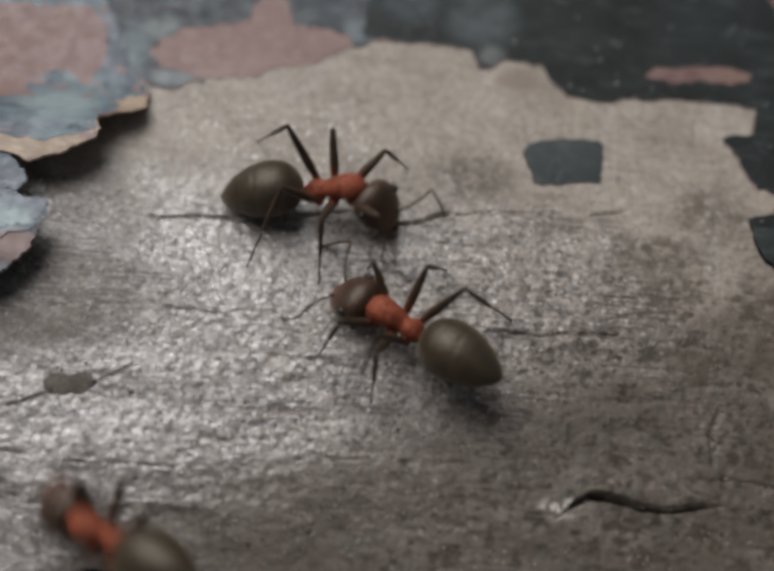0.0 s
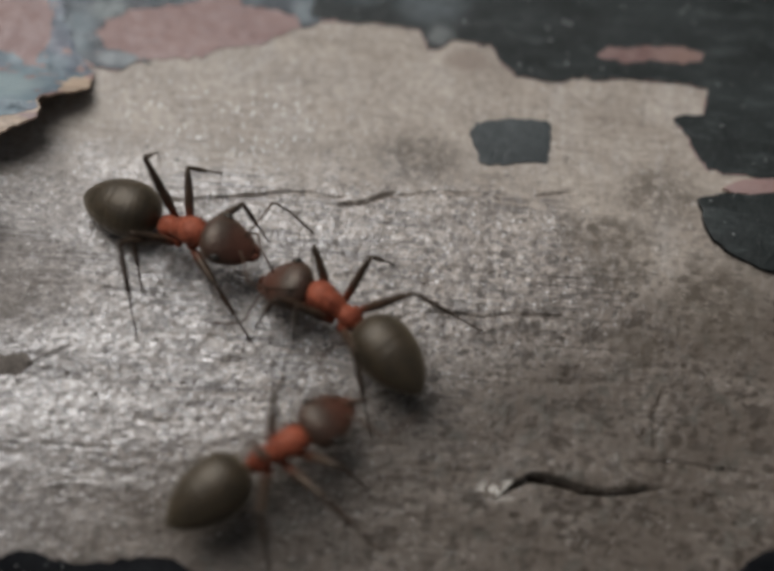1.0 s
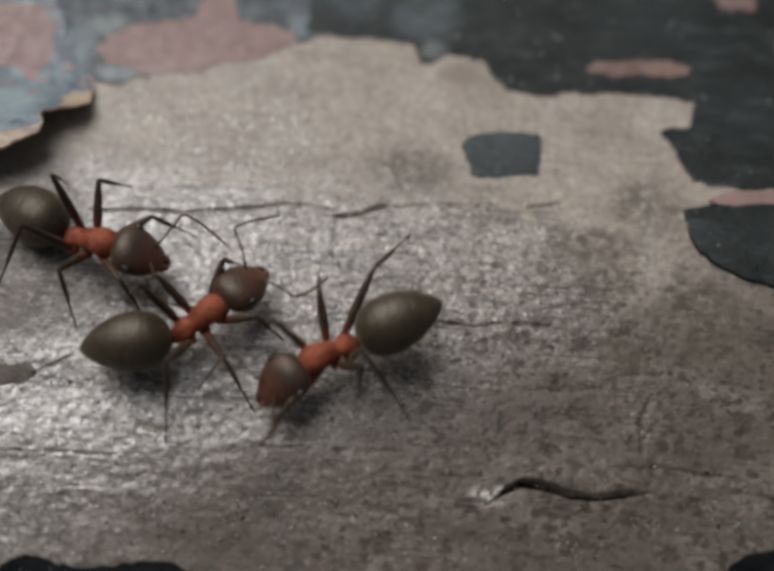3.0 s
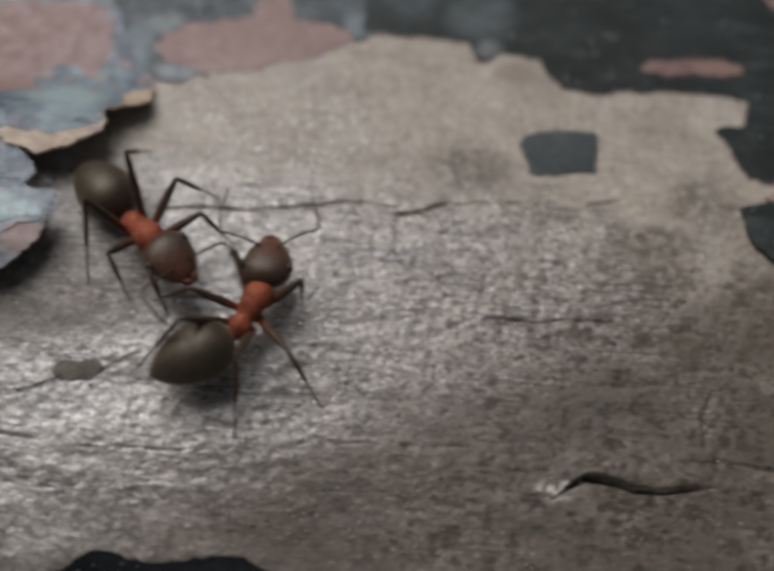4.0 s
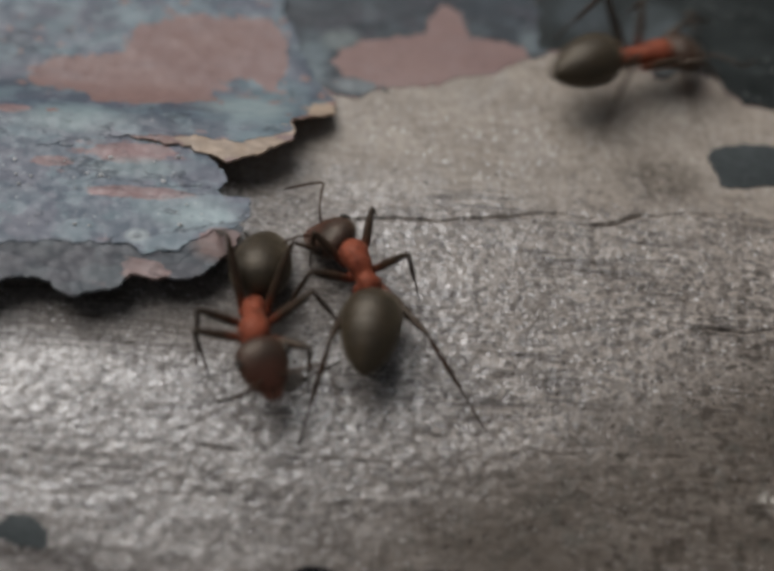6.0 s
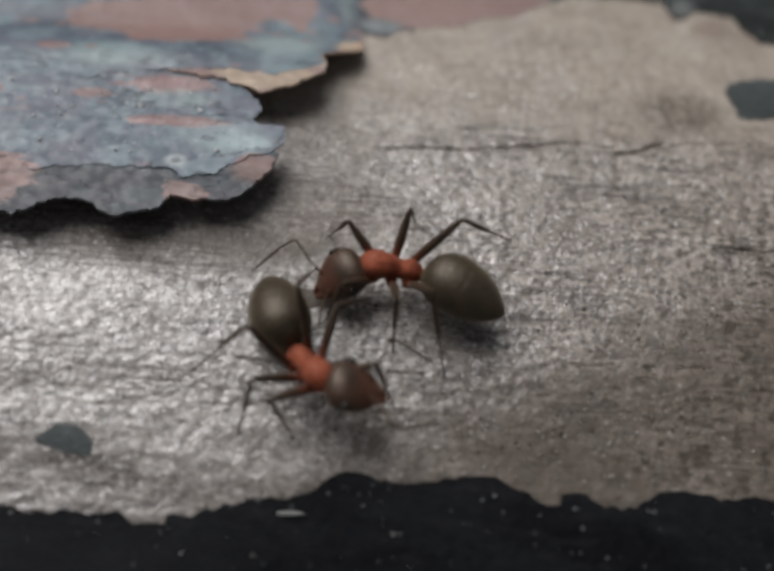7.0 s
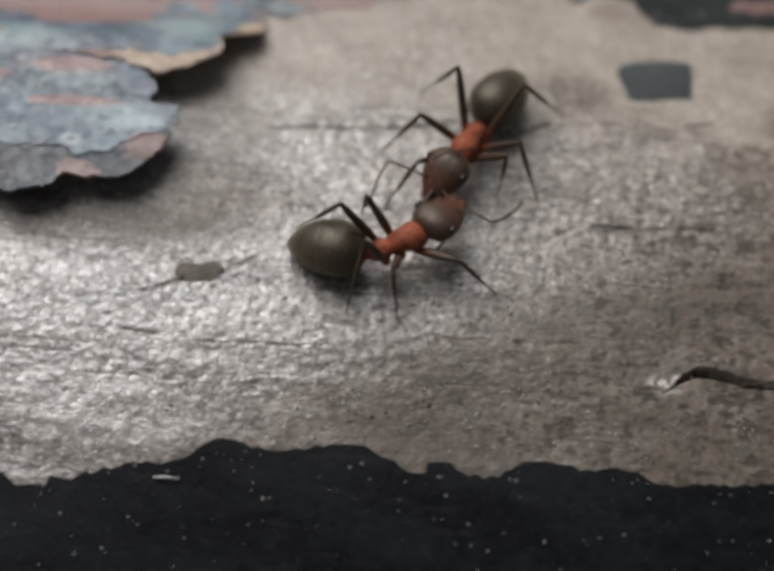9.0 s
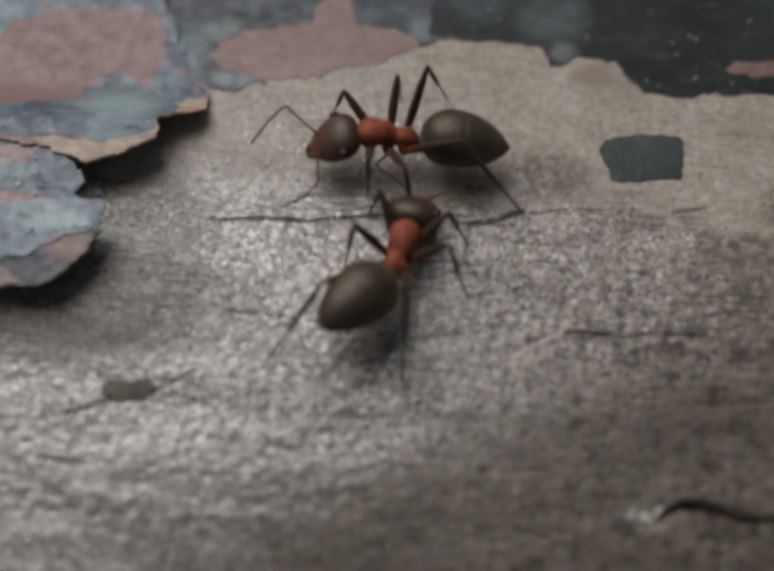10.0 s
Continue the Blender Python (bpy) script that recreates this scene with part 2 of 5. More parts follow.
    n2 = m.bump(m.math("MULTIPLY", pebble, near), 0.008, 1.0, n2)
    n2 = m.bump(m.math("MULTIPLY", grain, near), 0.025, 0.8, n2)
    n3 = m.bump(m.math("MULTIPLY", tiny, near), 0.008, 1.0, n2)
    m.put(m.b.inputs["Coat Normal"], n3)
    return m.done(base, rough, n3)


def paint_material(name, tones, rough=0.42, worn=None, dust=0.0, bump=0.05, bare=(), spec=0.5, swell=0.2, tints=(), scabs=0.0, speckle=0.35, stains=()):
    """Old oil paint: tones that flow into each other, worn spots of the coat below, pale dust.
    bare: ovals (x, y, half width, half depth) where the coat below is laid bare."""
    m = Mat(name, rough, spec=spec)
    flow = m.noise(0.38, 5, 0.62, (0.6, 1.2, 1))
    c = m.mix(m.ramp(flow, 0.36, 0.64), tones[0], tones[1])
    c = m.mix(m.ramp(m.noise(1.5, 5, 0.65, (0.45, 1.3, 1), (6, 6, 0)), 0.5, 0.72, 0, 0.65), c, tones[2])
    c = m.mix(m.ramp(m.noise(4.5, 3, 0.6), 0.5, 0.3, 0, speckle), c, tuple(v * 0.55 for v in tones[0]))
    for k, tint in enumerate(tints):
        spot = m.ramp(m.noise(0.42 + 0.2 * k, 4, 0.58, (0.75, 1.15, 1), (11 * k + 2, 5, 0)), 0.51, 0.58)
        c = m.mix(m.math("MULTIPLY", spot, 0.42), c, tint)
    if worn:
        ragged_edge = m.noise(1.5, 6, 0.72, (0.38, 1.6, 1), (3, 1, 0))
        mask = m.ramp(m.noise(0.6, 5, 0.62, (0.42, 1.5, 1), (3, 1, 0)), worn[1], worn[1] + 0.05)
        for x, y, rx, ry in bare:
            v = m.at((-x / rx, -y / ry, 0), (1 / rx, 1 / ry, 0))
            n = m.node("ShaderNodeVectorMath", operation="LENGTH")
            m.put(n.inputs[0], v)
            far_out = m.math("ADD", n.outputs["Value"], m.math("MULTIPLY", m.math("SUBTRACT", ragged_edge, 0.5), 2.3))
            mask = m.math("MAXIMUM", mask, m.ramp(far_out, 1.06, 0.9))
        under = m.mix(m.ramp(m.noise(1.8, 5, 0.65, (0.5, 1.4, 1)), 0.35, 0.65), worn[0], tuple(v * 0.62 for v in worn[0]))
        c = m.mix(m.math("MULTIPLY", mask, 0.92), c, under)
    for x, y, rx, ry, brown in stains:
        c = m.mix(m.math("MULTIPLY", m.math("MULTIPLY", m.blot(x, y, rx, ry), m.ramp(m.noise(1.0, 4, 0.62, offset=(x, 0, 0)), 0.3, 0.6, 0.35, 1.0)), 0.85), c, brown)
    if dust:
        few = m.ramp(m.noise(0.9, 2, offset=(5, 8, 0)), 0.5, 0.62)
        grains = m.ramp(m.cells(2.3, offset=(1, 2, 0)), 0.16, 0.07)
        c = m.mix(m.math("MULTIPLY", m.math("MULTIPLY", grains, few), dust), c, (0.6, 0.62, 0.6))
        haze = m.ramp(m.noise(7.0, 4, 0.7), 0.55, 0.8, 0, 0.25 * dust)
        c = m.mix(haze, c, (0.3, 0.31, 0.31))
    line = None
    if scabs:
        edge = m.math("ABSOLUTE", m.math("SUBTRACT", m.noise(0.5, 5, 0.62, (0.5, 1.3, 1), (7, 2, 0)), 0.5))
        line = m.math("MULTIPLY", m.ramp(edge, 0.02, 0.004), m.ramp(m.noise(0.5, 3, 0.6, offset=(1, 13, 0)), 0.48, 0.58))
        c = m.mix(m.math("MULTIPLY", line, scabs), c, tuple(v * 0.25 for v in tones[0]))
    rgh = m.ramp(m.noise(2.5, 3), 0.3, 0.7, rough - 0.12, rough + 0.16)
    n1 = m.bump(m.noise(0.8, 5, 0.62, (0.55, 1.3, 1)), swell, 0.8)
    n2 = m.bump(m.noise(6.0, 3, 0.6), bump * 0.6, 1.0, n1)
    if line is not None:
        step = m.ramp(m.noise(0.5, 5, 0.62, (0.5, 1.3, 1), (7, 2, 0)), 0.49, 0.51)
        n2 = m.bump(step, 0.015, 0.8, n2)
    return m.done(c, rgh, n2)


def shell_material(name, dark, light, rough=0.34, hair=0.25, gloss=0.35, front=None, pits=0.012, spec=0.4):
    """An ant's cuticle, with a nap of fine pale hairs that catches the light."""
    m = Mat(name, rough, spec=spec)
    c = m.mix(m.ramp(m.noise(1.6, 3), 0.35, 0.65), dark, light)
    c = m.mix(m.ramp(m.noise(9.0, 3, 0.65), 0.45, 0.72, 0, 0.55), c, tuple(v * 0.45 for v in dark))
    if front:
        c = m.mix(m.ramp(m.along(0), front[1], front[2]), c, front[0])
    nap = m.ramp(m.noise(16.0, 2, 0.6, (0.35, 1, 1), (2, 3, 0)), 0.35, 0.65, 0.55 * hair, min(1.0, 1.35 * hair))
    m.put(m.b.inputs["Sheen Weight"], nap)
    m.b.inputs["Sheen Roughness"].default_value = 0.55
    m.b.inputs["Sheen Tint"].default_value = (1.0, 0.85, 0.58, 1)
    m.b.inputs["Specular Tint"].default_value = (1.0, 0.87, 0.68, 1)
    m.b.inputs["Coat Weight"].default_value = gloss
    m.b.inputs["Coat Roughness"].default_value = 0.45
    m.b.inputs["Coat IOR"].default_value = 1.6
    n = m.bump(m.noise(7.0, 3, 0.6), pits * 2.5, 0.7)
    n = m.bump(m.noise(22.0, 2, 0.6, (0.5, 1, 1)), pits, 0.9, n)
    return m.done(c, m.ramp(m.noise(9.0, 2), 0.3, 0.7, rough - 0.06, rough + 0.1), n)


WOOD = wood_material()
BARE = [(-20.3, -1.3, 1.7, 0.42), (-19.7, -2.9, 1.9, 0.26), (-25.6, -5.6, 1.5, 1.0), (-19.2, -5.75, 0.75, 0.45), (-16.95, -4.5, 0.75, 0.55), (-24.5, 0.25, 0.6, 0.25),
        (-22.8, -1.8, 0.7, 0.2), (-26.2, -1.9, 0.35, 0.3)]
ROSE = (0.29, 0.175, 0.165)
BLUE = paint_material("blue_grey_paint", ((0.062, 0.080, 0.106), (0.092, 0.122, 0.155), (0.145, 0.195, 0.225)), 0.42, (ROSE, 0.64), 0.35, bare=BARE,
                      tints=((0.15, 0.225, 0.245), (0.125, 0.118, 0.155), (0.22, 0.29, 0.31)), scabs=0.6, swell=0.075, bump=0.025, speckle=0.15,
                      stains=((-16.6, 1.2, 2.3, 1.5, (0.27, 0.335, 0.34)), (-18.0, -3.5, 2.2, 0.9, (0.25, 0.315, 0.325)), (-22.3, 0.0, 2.6, 0.9, (0.23, 0.295, 0.30)), (-20.0, -1.9, 2.0, 0.6, (0.20, 0.25, 0.255)),
                              (-17.4, -3.6, 1.2, 0.45, (0.36, 0.45, 0.46)), (-19.6, -4.55, 0.5, 0.35, (0.36, 0.41, 0.40)), (-19.6, -4.55, 0.26, 0.18, (0.10, 0.12, 0.14))))
PINK = paint_material("faded_pink_paint", ((0.225, 0.140, 0.125), (0.255, 0.165, 0.146), (0.22, 0.155, 0.15)), 0.5, ((0.52, 0.40, 0.29), 0.9), swell=0.1, tints=((0.275, 0.195, 0.185),),
                      bare=((-16.9, -0.75, 1.9, 0.55), (-15.3, 0.1, 0.6, 0.35), (-14.0, 1.6, 0.7, 0.6)), stains=((5.9, 5.0, 7.0, 3.2, (0.115, 0.055, 0.045)), (7.2, 5.1, 1.6, 1.0, (0.20, 0.12, 0.095)), (9.6, 8.5, 4.0, 3.0, (0.14, 0.08, 0.07))))
CREAM = paint_material("old_cream_undercoat", ((0.36, 0.24, 0.16), (0.46, 0.34, 0.25), (0.27, 0.16, 0.11)), 0.6)
SLATE = paint_material("slate_paint", ((0.022, 0.028, 0.035), (0.040, 0.050, 0.060), (0.068, 0.084, 0.097)), 0.38, ((0.30, 0.20, 0.18), 0.66), 0.15, bare=BARE[2:5],
                       tints=((0.075, 0.07, 0.083), (0.10, 0.125, 0.135)), stains=((-17.1, -4.7, 1.0, 0.8, (0.13, 0.085, 0.072)), (-14.7, 4.2, 1.1, 2.0, (0.16, 0.20, 0.215)), (-12.8, 3.2, 1.4, 0.5, (0.20, 0.225, 0.23)), (-13.6, 5.4, 1.0, 0.8, (0.19, 0.22, 0.215)), (-6.5, 5.9, 0.8, 0.8, (0.15, 0.18, 0.19))), scabs=0.3, swell=0.03, bump=0.025, speckle=0.15, spec=0.35)
SHARD = paint_material("dark_slate_paint", ((0.034, 0.041, 0.041), (0.05, 0.059, 0.059), (0.072, 0.083, 0.083)), 0.5, None, 0.15, spec=0.3, swell=0.08)
GREEN = paint_material("dark_green_paint", ((0.009, 0.012, 0.011), (0.021, 0.026, 0.025), (0.055, 0.065, 0.063)), 0.45, ((0.085, 0.052, 0.045), 0.68), 0.5, spec=0.2, swell=0.06,
                       stains=((-2.0, 6.9, 1.8, 1.9, (0.085, 0.10, 0.105)), (-4.8, 7.6, 1.8, 1.6, (0.065, 0.078, 0.085)), (-1.6, 5.2, 0.7, 0.7, (0.15, 0.16, 0.155))))
BLACK = paint_material("black_paint", ((0.004, 0.0045, 0.0055), (0.008, 0.009, 0.010), (0.015, 0.016, 0.018)), 0.42, ((0.03, 0.02, 0.018), 0.66), 0.22, spec=0.08, swell=0.025, bump=0.03)
GASTER = shell_material("brown_black_cuticle", (0.014, 0.009, 0.0045), (0.030, 0.019, 0.009), 0.44, hair=0.17, gloss=0.2, spec=0.55)
THORAX = shell_material("rust_red_cuticle", (0.14, 0.029, 0.015), (0.285, 0.069, 0.035), 0.55, hair=0.06, gloss=0.05, pits=0.022, spec=0.25)
HEAD = shell_material("dark_red_brown_cuticle", (0.021, 0.009, 0.006), (0.043, 0.016, 0.010), 0.40, hair=0.12, gloss=0.2, front=((0.085, 0.022, 0.013), 0.6, 1.7), pits=0.018, spec=0.5)
LEG = shell_material("brown_leg_cuticle", (0.024, 0.013, 0.009), (0.052, 0.026, 0.016), 0.42, hair=0.06, gloss=0.1, spec=0.4)
FEMUR_SHELL = shell_material("red_based_leg_cuticle", (0.020, 0.012, 0.008), (0.042, 0.023, 0.014), 0.42, hair=0.06, gloss=0.1, front=((0.15, 0.034, 0.016), 0.8, 0.1), spec=0.4)
EYE = shell_material("black_eye", (0.008, 0.007, 0.006), (0.014, 0.012, 0.01), 0.15, hair=0.0)
GRAIN = paint_material("pale_dust", ((0.42, 0.42, 0.40), (0.6, 0.6, 0.58), (0.44, 0.43, 0.4)), 0.3)
CRUMB = paint_material("dark_crumbs", ((0.035, 0.027, 0.021), (0.06, 0.046, 0.035), (0.09, 0.075, 0.06)), 0.8, spec=0.2)
SAND = paint_material("sand", ((0.24, 0.21, 0.18), (0.36, 0.33, 0.30), (0.5, 0.48, 0.45)), 0.25, spec=0.9)
HUSK = shell_material("grey_brown_husk", (0.08, 0.069, 0.060), (0.125, 0.108, 0.095), 0.75, hair=0.0, gloss=0.05)


def soil_material():
    m = Mat("dry_soil", 0.9)
    c = m.mix(m.ramp(m.noise(0.02, 5, 0.6), 0.3, 0.7), (0.10, 0.08, 0.06), (0.19, 0.16, 0.12))
    return m.done(c, None, m.bump(m.noise(0.1, 4), 3.0))


SOIL = soil_material()


# ---- mesh helpers ----
def mesh_object(name, verts, faces, mats, parent=None, smooth=True, slots=None, label=""):
    """One mesh object from vertices in millimetres."""
    data = bpy.data.meshes.new(name)
    data.from_pydata([tuple(float(c) * MM for c in v) for v in verts], [], faces)
    for mat in mats:
        data.materials.append(mat)
    data.polygons.foreach_set("use_smooth", [smooth] * len(faces))
    if slots is not None:
        data.polygons.foreach_set("material_index", slots)
    data.update()
    ob = new(name, data)
    if parent is not None:
        ob.parent = parent
    return tagged(ob, label) if label else ob


def part(name, bm, material, parent, label=""):
    """Links a bmesh, in millimetres, as one mesh object under a thing or a part."""
    for v in bm.verts:
        v.co *= MM
    data = bpy.data.meshes.new(name)
    bm.to_mesh(data)
    bm.free()
    data.materials.append(material)
    data.polygons.foreach_set("use_smooth", [True] * len(data.polygons))
    ob = new(name, data)
    ob.parent = parent
    return tagged(ob, label) if label else ob


rng = np.random.default_rng(7)
LATTICE = rng.random((256, 256))


def value_noise(x, y, seed=0):
    """Smooth noise from 0 to 1 over arrays."""
    x, y = np.asarray(x, float) + seed * 17.3, np.asarray(y, float) + seed * 31.7
    i, j = np.floor(x).astype(int), np.floor(y).astype(int)
    u, v = x - i, y - j
    u, v = u * u * (3 - 2 * u), v * v * (3 - 2 * v)
    g = lambda a, b: LATTICE[a % 256, b % 256]
    return (g(i, j) * (1 - u) + g(i + 1, j) * u) * (1 - v) + (g(i, j + 1) * (1 - u) + g(i + 1, j + 1) * u) * v


def rough_noise(x, y, octaves=4, seed=0):
    total, amp = 0.0, 0.5
    for k in range(octaves):
        total = total + amp * value_noise(np.asarray(x) * 2**k, np.asarray(y) * 2**k, seed + k)
        amp *= 0.55
    return total


def surf(y):
    """Height of the board's worn, rounded top, in millimetres."""
    y = np.asarray(y, float)
    z = -0.011 * np.maximum(0, -(np.maximum(y, -24.0) + 3)) ** 2
    return z - 0.46 * np.maximum(0, -24 - y) - 0.28 * np.maximum(0, -24 - y) ** 2


def wood_top(x, y):
    """Height of the board with the long, low swells of its grain."""
    return surf(y) + (rough_noise(np.asarray(x) * 0.06, np.asarray(y) * 0.35, 3, 1) - 0.45) * 0.28


def seg_distance(px, py, pts):
    """Distance of arrays of points from a polyline, and the share along it."""
    best = np.full(np.shape(px), 1e9)
    for (ax, ay), (bx, by) in zip(pts[:-1], pts[1:]):
        dx, dy = bx - ax, by - ay
        t = np.clip(((px - ax) * dx + (py - ay) * dy) / (dx * dx + dy * dy + 1e-12), 0, 1)
        best = np.minimum(best, np.hypot(px - ax - t * dx, py - ay - t * dy))
    return best


def inside(px, py, poly):
    """Which of the points lie in a polygon."""
    px, py = np.asarray(px, float), np.asarray(py, float)
    hit = np.zeros(px.shape, bool)
    for (ax, ay), (bx, by) in zip(poly, poly[1:] + poly[:1]):
        cross = ((ay > py) != (by > py)) & (px < (bx - ax) * (py - ay) / ((by - ay) or 1e-12) + ax)
        hit ^= cross
    return hit


def ragged(poly, step=0.22, amp=0.10, seed=0):
    """A closed outline broken into short steps, with the small bites of torn paint."""
    out = []
    for (ax, ay), (bx, by) in zip(poly, poly[1:] + poly[:1]):
        length = math.hypot(bx - ax, by - ay)
        n = max(1, int(min(length, 30) / step))
        nx, ny = -(by - ay) / (length or 1), (bx - ax) / (length or 1)
        for k in range(n):
            s = k / n
            x, y = ax + s * (bx - ax), ay + s * (by - ay)
            w = (float(rough_noise(x * 1.3, y * 1.3, 4, seed)) - 0.45) * 2 * amp
            w += amp * 0.55 * (float(value_noise(x * 4.1, y * 4.1, seed + 5)) - 0.5) * (1 + float(value_noise(x * 0.8, y * 0.8, seed + 6)))
            w += amp * 0.7 * (float(value_noise(x * 9.3, y * 9.3, seed + 8)) - 0.5)
            out.append((x + nx * w, y + ny * w))
    return out


def sheet(name, outline, top, thick, mats, parent=None, holes=(), step=0.22, amp=0.10, grid=0.45, seed=0, rim=0.05, wave=0.06, label="", under=None):
    """A torn film of paint: top(x, y) is its height, thick its depth; mats: face, broken edge."""
    rings = [ragged(outline, step, amp, seed)] + [ragged(h, step, amp, seed + 3 + k) for k, h in enumerate(holes)]
    pts, edges = [], []
    for ring in rings:
        first = len(pts)
        pts += ring
        edges += [(first + k, first + (k + 1) % len(ring)) for k in range(len(ring))]
    xs, ys = np.array(rings[0]).T
    gx, gy = np.meshgrid(np.arange(xs.min(), xs.max(), grid), np.arange(ys.min(), ys.max(), grid))
    gx = (gx + (rng.random(gx.shape) - 0.5) * grid * 0.7).ravel()
    gy = (gy + (rng.random(gy.shape) - 0.5) * grid * 0.7).ravel()
    keep = inside(gx, gy, rings[0])
    for ring in rings[1:]:
        keep &= ~inside(gx, gy, ring)
    gx, gy = gx[keep], gy[keep]
    near = np.full(gx.shape, 1e9)
    for ring in rings:
        rx, ry = np.array(ring).T
        for lo in range(0, len(rx), 400):
            near = np.minimum(near, np.hypot(gx[:, None] - rx[None, lo:lo + 400], gy[:, None] - ry[None, lo:lo + 400]).min(1))
    good = near > grid * 0.35
    pts += list(zip(gx[good].tolist(), gy[good].tolist()))
    vs, _, fs, *_ = geometry.delaunay_2d_cdt([Vector(p) for p in pts], edges, [], 0, 1e-4)
    vx, vy = np.array([v.x for v in vs]), np.array([v.y for v in vs])
    mx, my = np.array([[vx[list(f)].mean(), vy[list(f)].mean()] for f in fs]).T
    ok = inside(mx, my, rings[0])
    for ring in rings[1:]:
        ok &= ~inside(mx, my, ring)
    tris = [tuple(f) for f, o in zip(fs, ok) if o]
    count = {}
    for f in tris:
        for a, b in zip(f, f[1:] + f[:1]):
            count[(a, b)] = 1
    rim_edges = [(a, b) for a, b in count if (b, a) not in count]
    on_rim = {a for a, _ in rim_edges} | {b for _, b in rim_edges}
    zt = top(vx, vy) + (rough_noise(vx * 0.9, vy * 1.3, 4, seed + 9) - 0.46) * 2 * wave
    edge = np.zeros(len(vx), bool)
    edge[list(on_rim)] = True
    zt = zt - edge * rim * (0.3 + 1.4 * value_noise(vx * 2.5, vy * 2.5, seed))
    verts = [(x, y, z) for x, y, z in zip(vx, vy, zt)]
    low = {}
    for v in sorted(on_rim):
        low[v] = len(verts)
        zb = verts[v][2] - thick if under is None else float(under(np.array(vx[v]), np.array(vy[v])))
        verts.append((vx[v], vy[v], min(zb, verts[v][2] - 0.02)))
    faces = list(tris) + [(b, a, low[a], low[b]) for a, b in rim_edges]
    slots = [0] * len(tris) + [1] * len(rim_edges)
    if under is None:
        used = {}
        for f in tris:
            for v in f:
                if v not in low and v not in used:
                    used[v] = len(verts)
                    verts.append((vx[v], vy[v], zt[v] - thick))
        pick = lambda v: low[v] if v in low else used[v]
        faces += [tuple(pick(v) for v in reversed(f)) for f in tris]
        slots += [1] * len(tris)
    ob = mesh_object(name, verts, faces, mats, parent, True, slots, label)
    ob.data.polygons.foreach_set("use_smooth", [s == 0 for s in slots])
    torn = {tuple(sorted(e)) for e in rim_edges}
    ob.data.attributes.new("sharp_edge", "BOOLEAN", "EDGE").data.foreach_set("value", [tuple(sorted(e.vertices)) in torn for e in ob.data.edges])
    return ob


# ---- the board ----
CRACK_LONG = [(-13.0, -2.4), (-12.2, -2.36), (-9.8, -2.36), (-7.45, -2.0), (-5.74, -1.76), (-4.6, -1.8)]
CRACK_TAIL = [(-4.9, -2.15), (-3.66, -1.88), (-2.85, -1.5)]
CRACK_FAINT = [(-2.7, -1.5), (-1.26, -1.38), (1.0, -1.3), (3.3, -1.1)]
CRACK_MID = [(-2.6, -6.3), (-1.8, -5.98), (0.19, -5.93), (2.85, -5.64)]
CRACK_LOW = [(-24, -12.6), (-20.8, -12.46), (-17.58, -12.39), (-15.14, -12.39), (-12.7, -12.08), (-10.6, -11.9), (-4.3, -11.8), (-1.2, -11.66), (0.9, -11.7)]
CRACK_SHORT = [(-14.5, -5.9), (-11.0, -5.8), (-7.5, -6.4)]
CRACK_UP = [(-5.9, -5.0), (-2.0, -4.4), (2.5, -4.3), (5.5, -4.4)]
FINE_CRACKS = [[(-4.4, -2.75), (-2.6, -2.95), (-1.0, -2.85)], [(-3.6, -3.6), (-1.2, -3.75), (1.4, -3.6)], [(1.2, -3.0), (3.2, -3.1), (5.8, -2.9)], [(-1.6, -4.9), (1.0, -5.05), (3.9, -4.85)],
               [(-8.4, -7.3), (-6.0, -7.45), (-3.4, -7.3)], [(0.6, -7.9), (2.4, -8.0), (4.4, -7.8)], [(-12.6, -9.9), (-10.0, -10.05), (-7.2, -9.95)], [(-6.4, -10.3), (-4.2, -10.4), (-1.8, -10.3)], [(-17.4, -10.9), (-14.0, -11.1), (-11.0, -11.0)]]
LIP = [(0.95, -11.75), (1.5, -11.25), (2.05, -10.92), (2.6, -10.93), (3.1, -11.05), (3.67, -11.24), (4.55, -11.25), (5.6, -11.06)]
UPRIGHT_CRACK = [(6.16, -8.0), (5.83, -8.75), (5.91, -9.8)]
SIDE_CRACK = [(5.0, -10.38), (6.7, -10.25), (8.2, -10.3)]
TWIG_MARK = [(3.0, 0.35), (3.9, -0.25), (4.4, -0.3)]


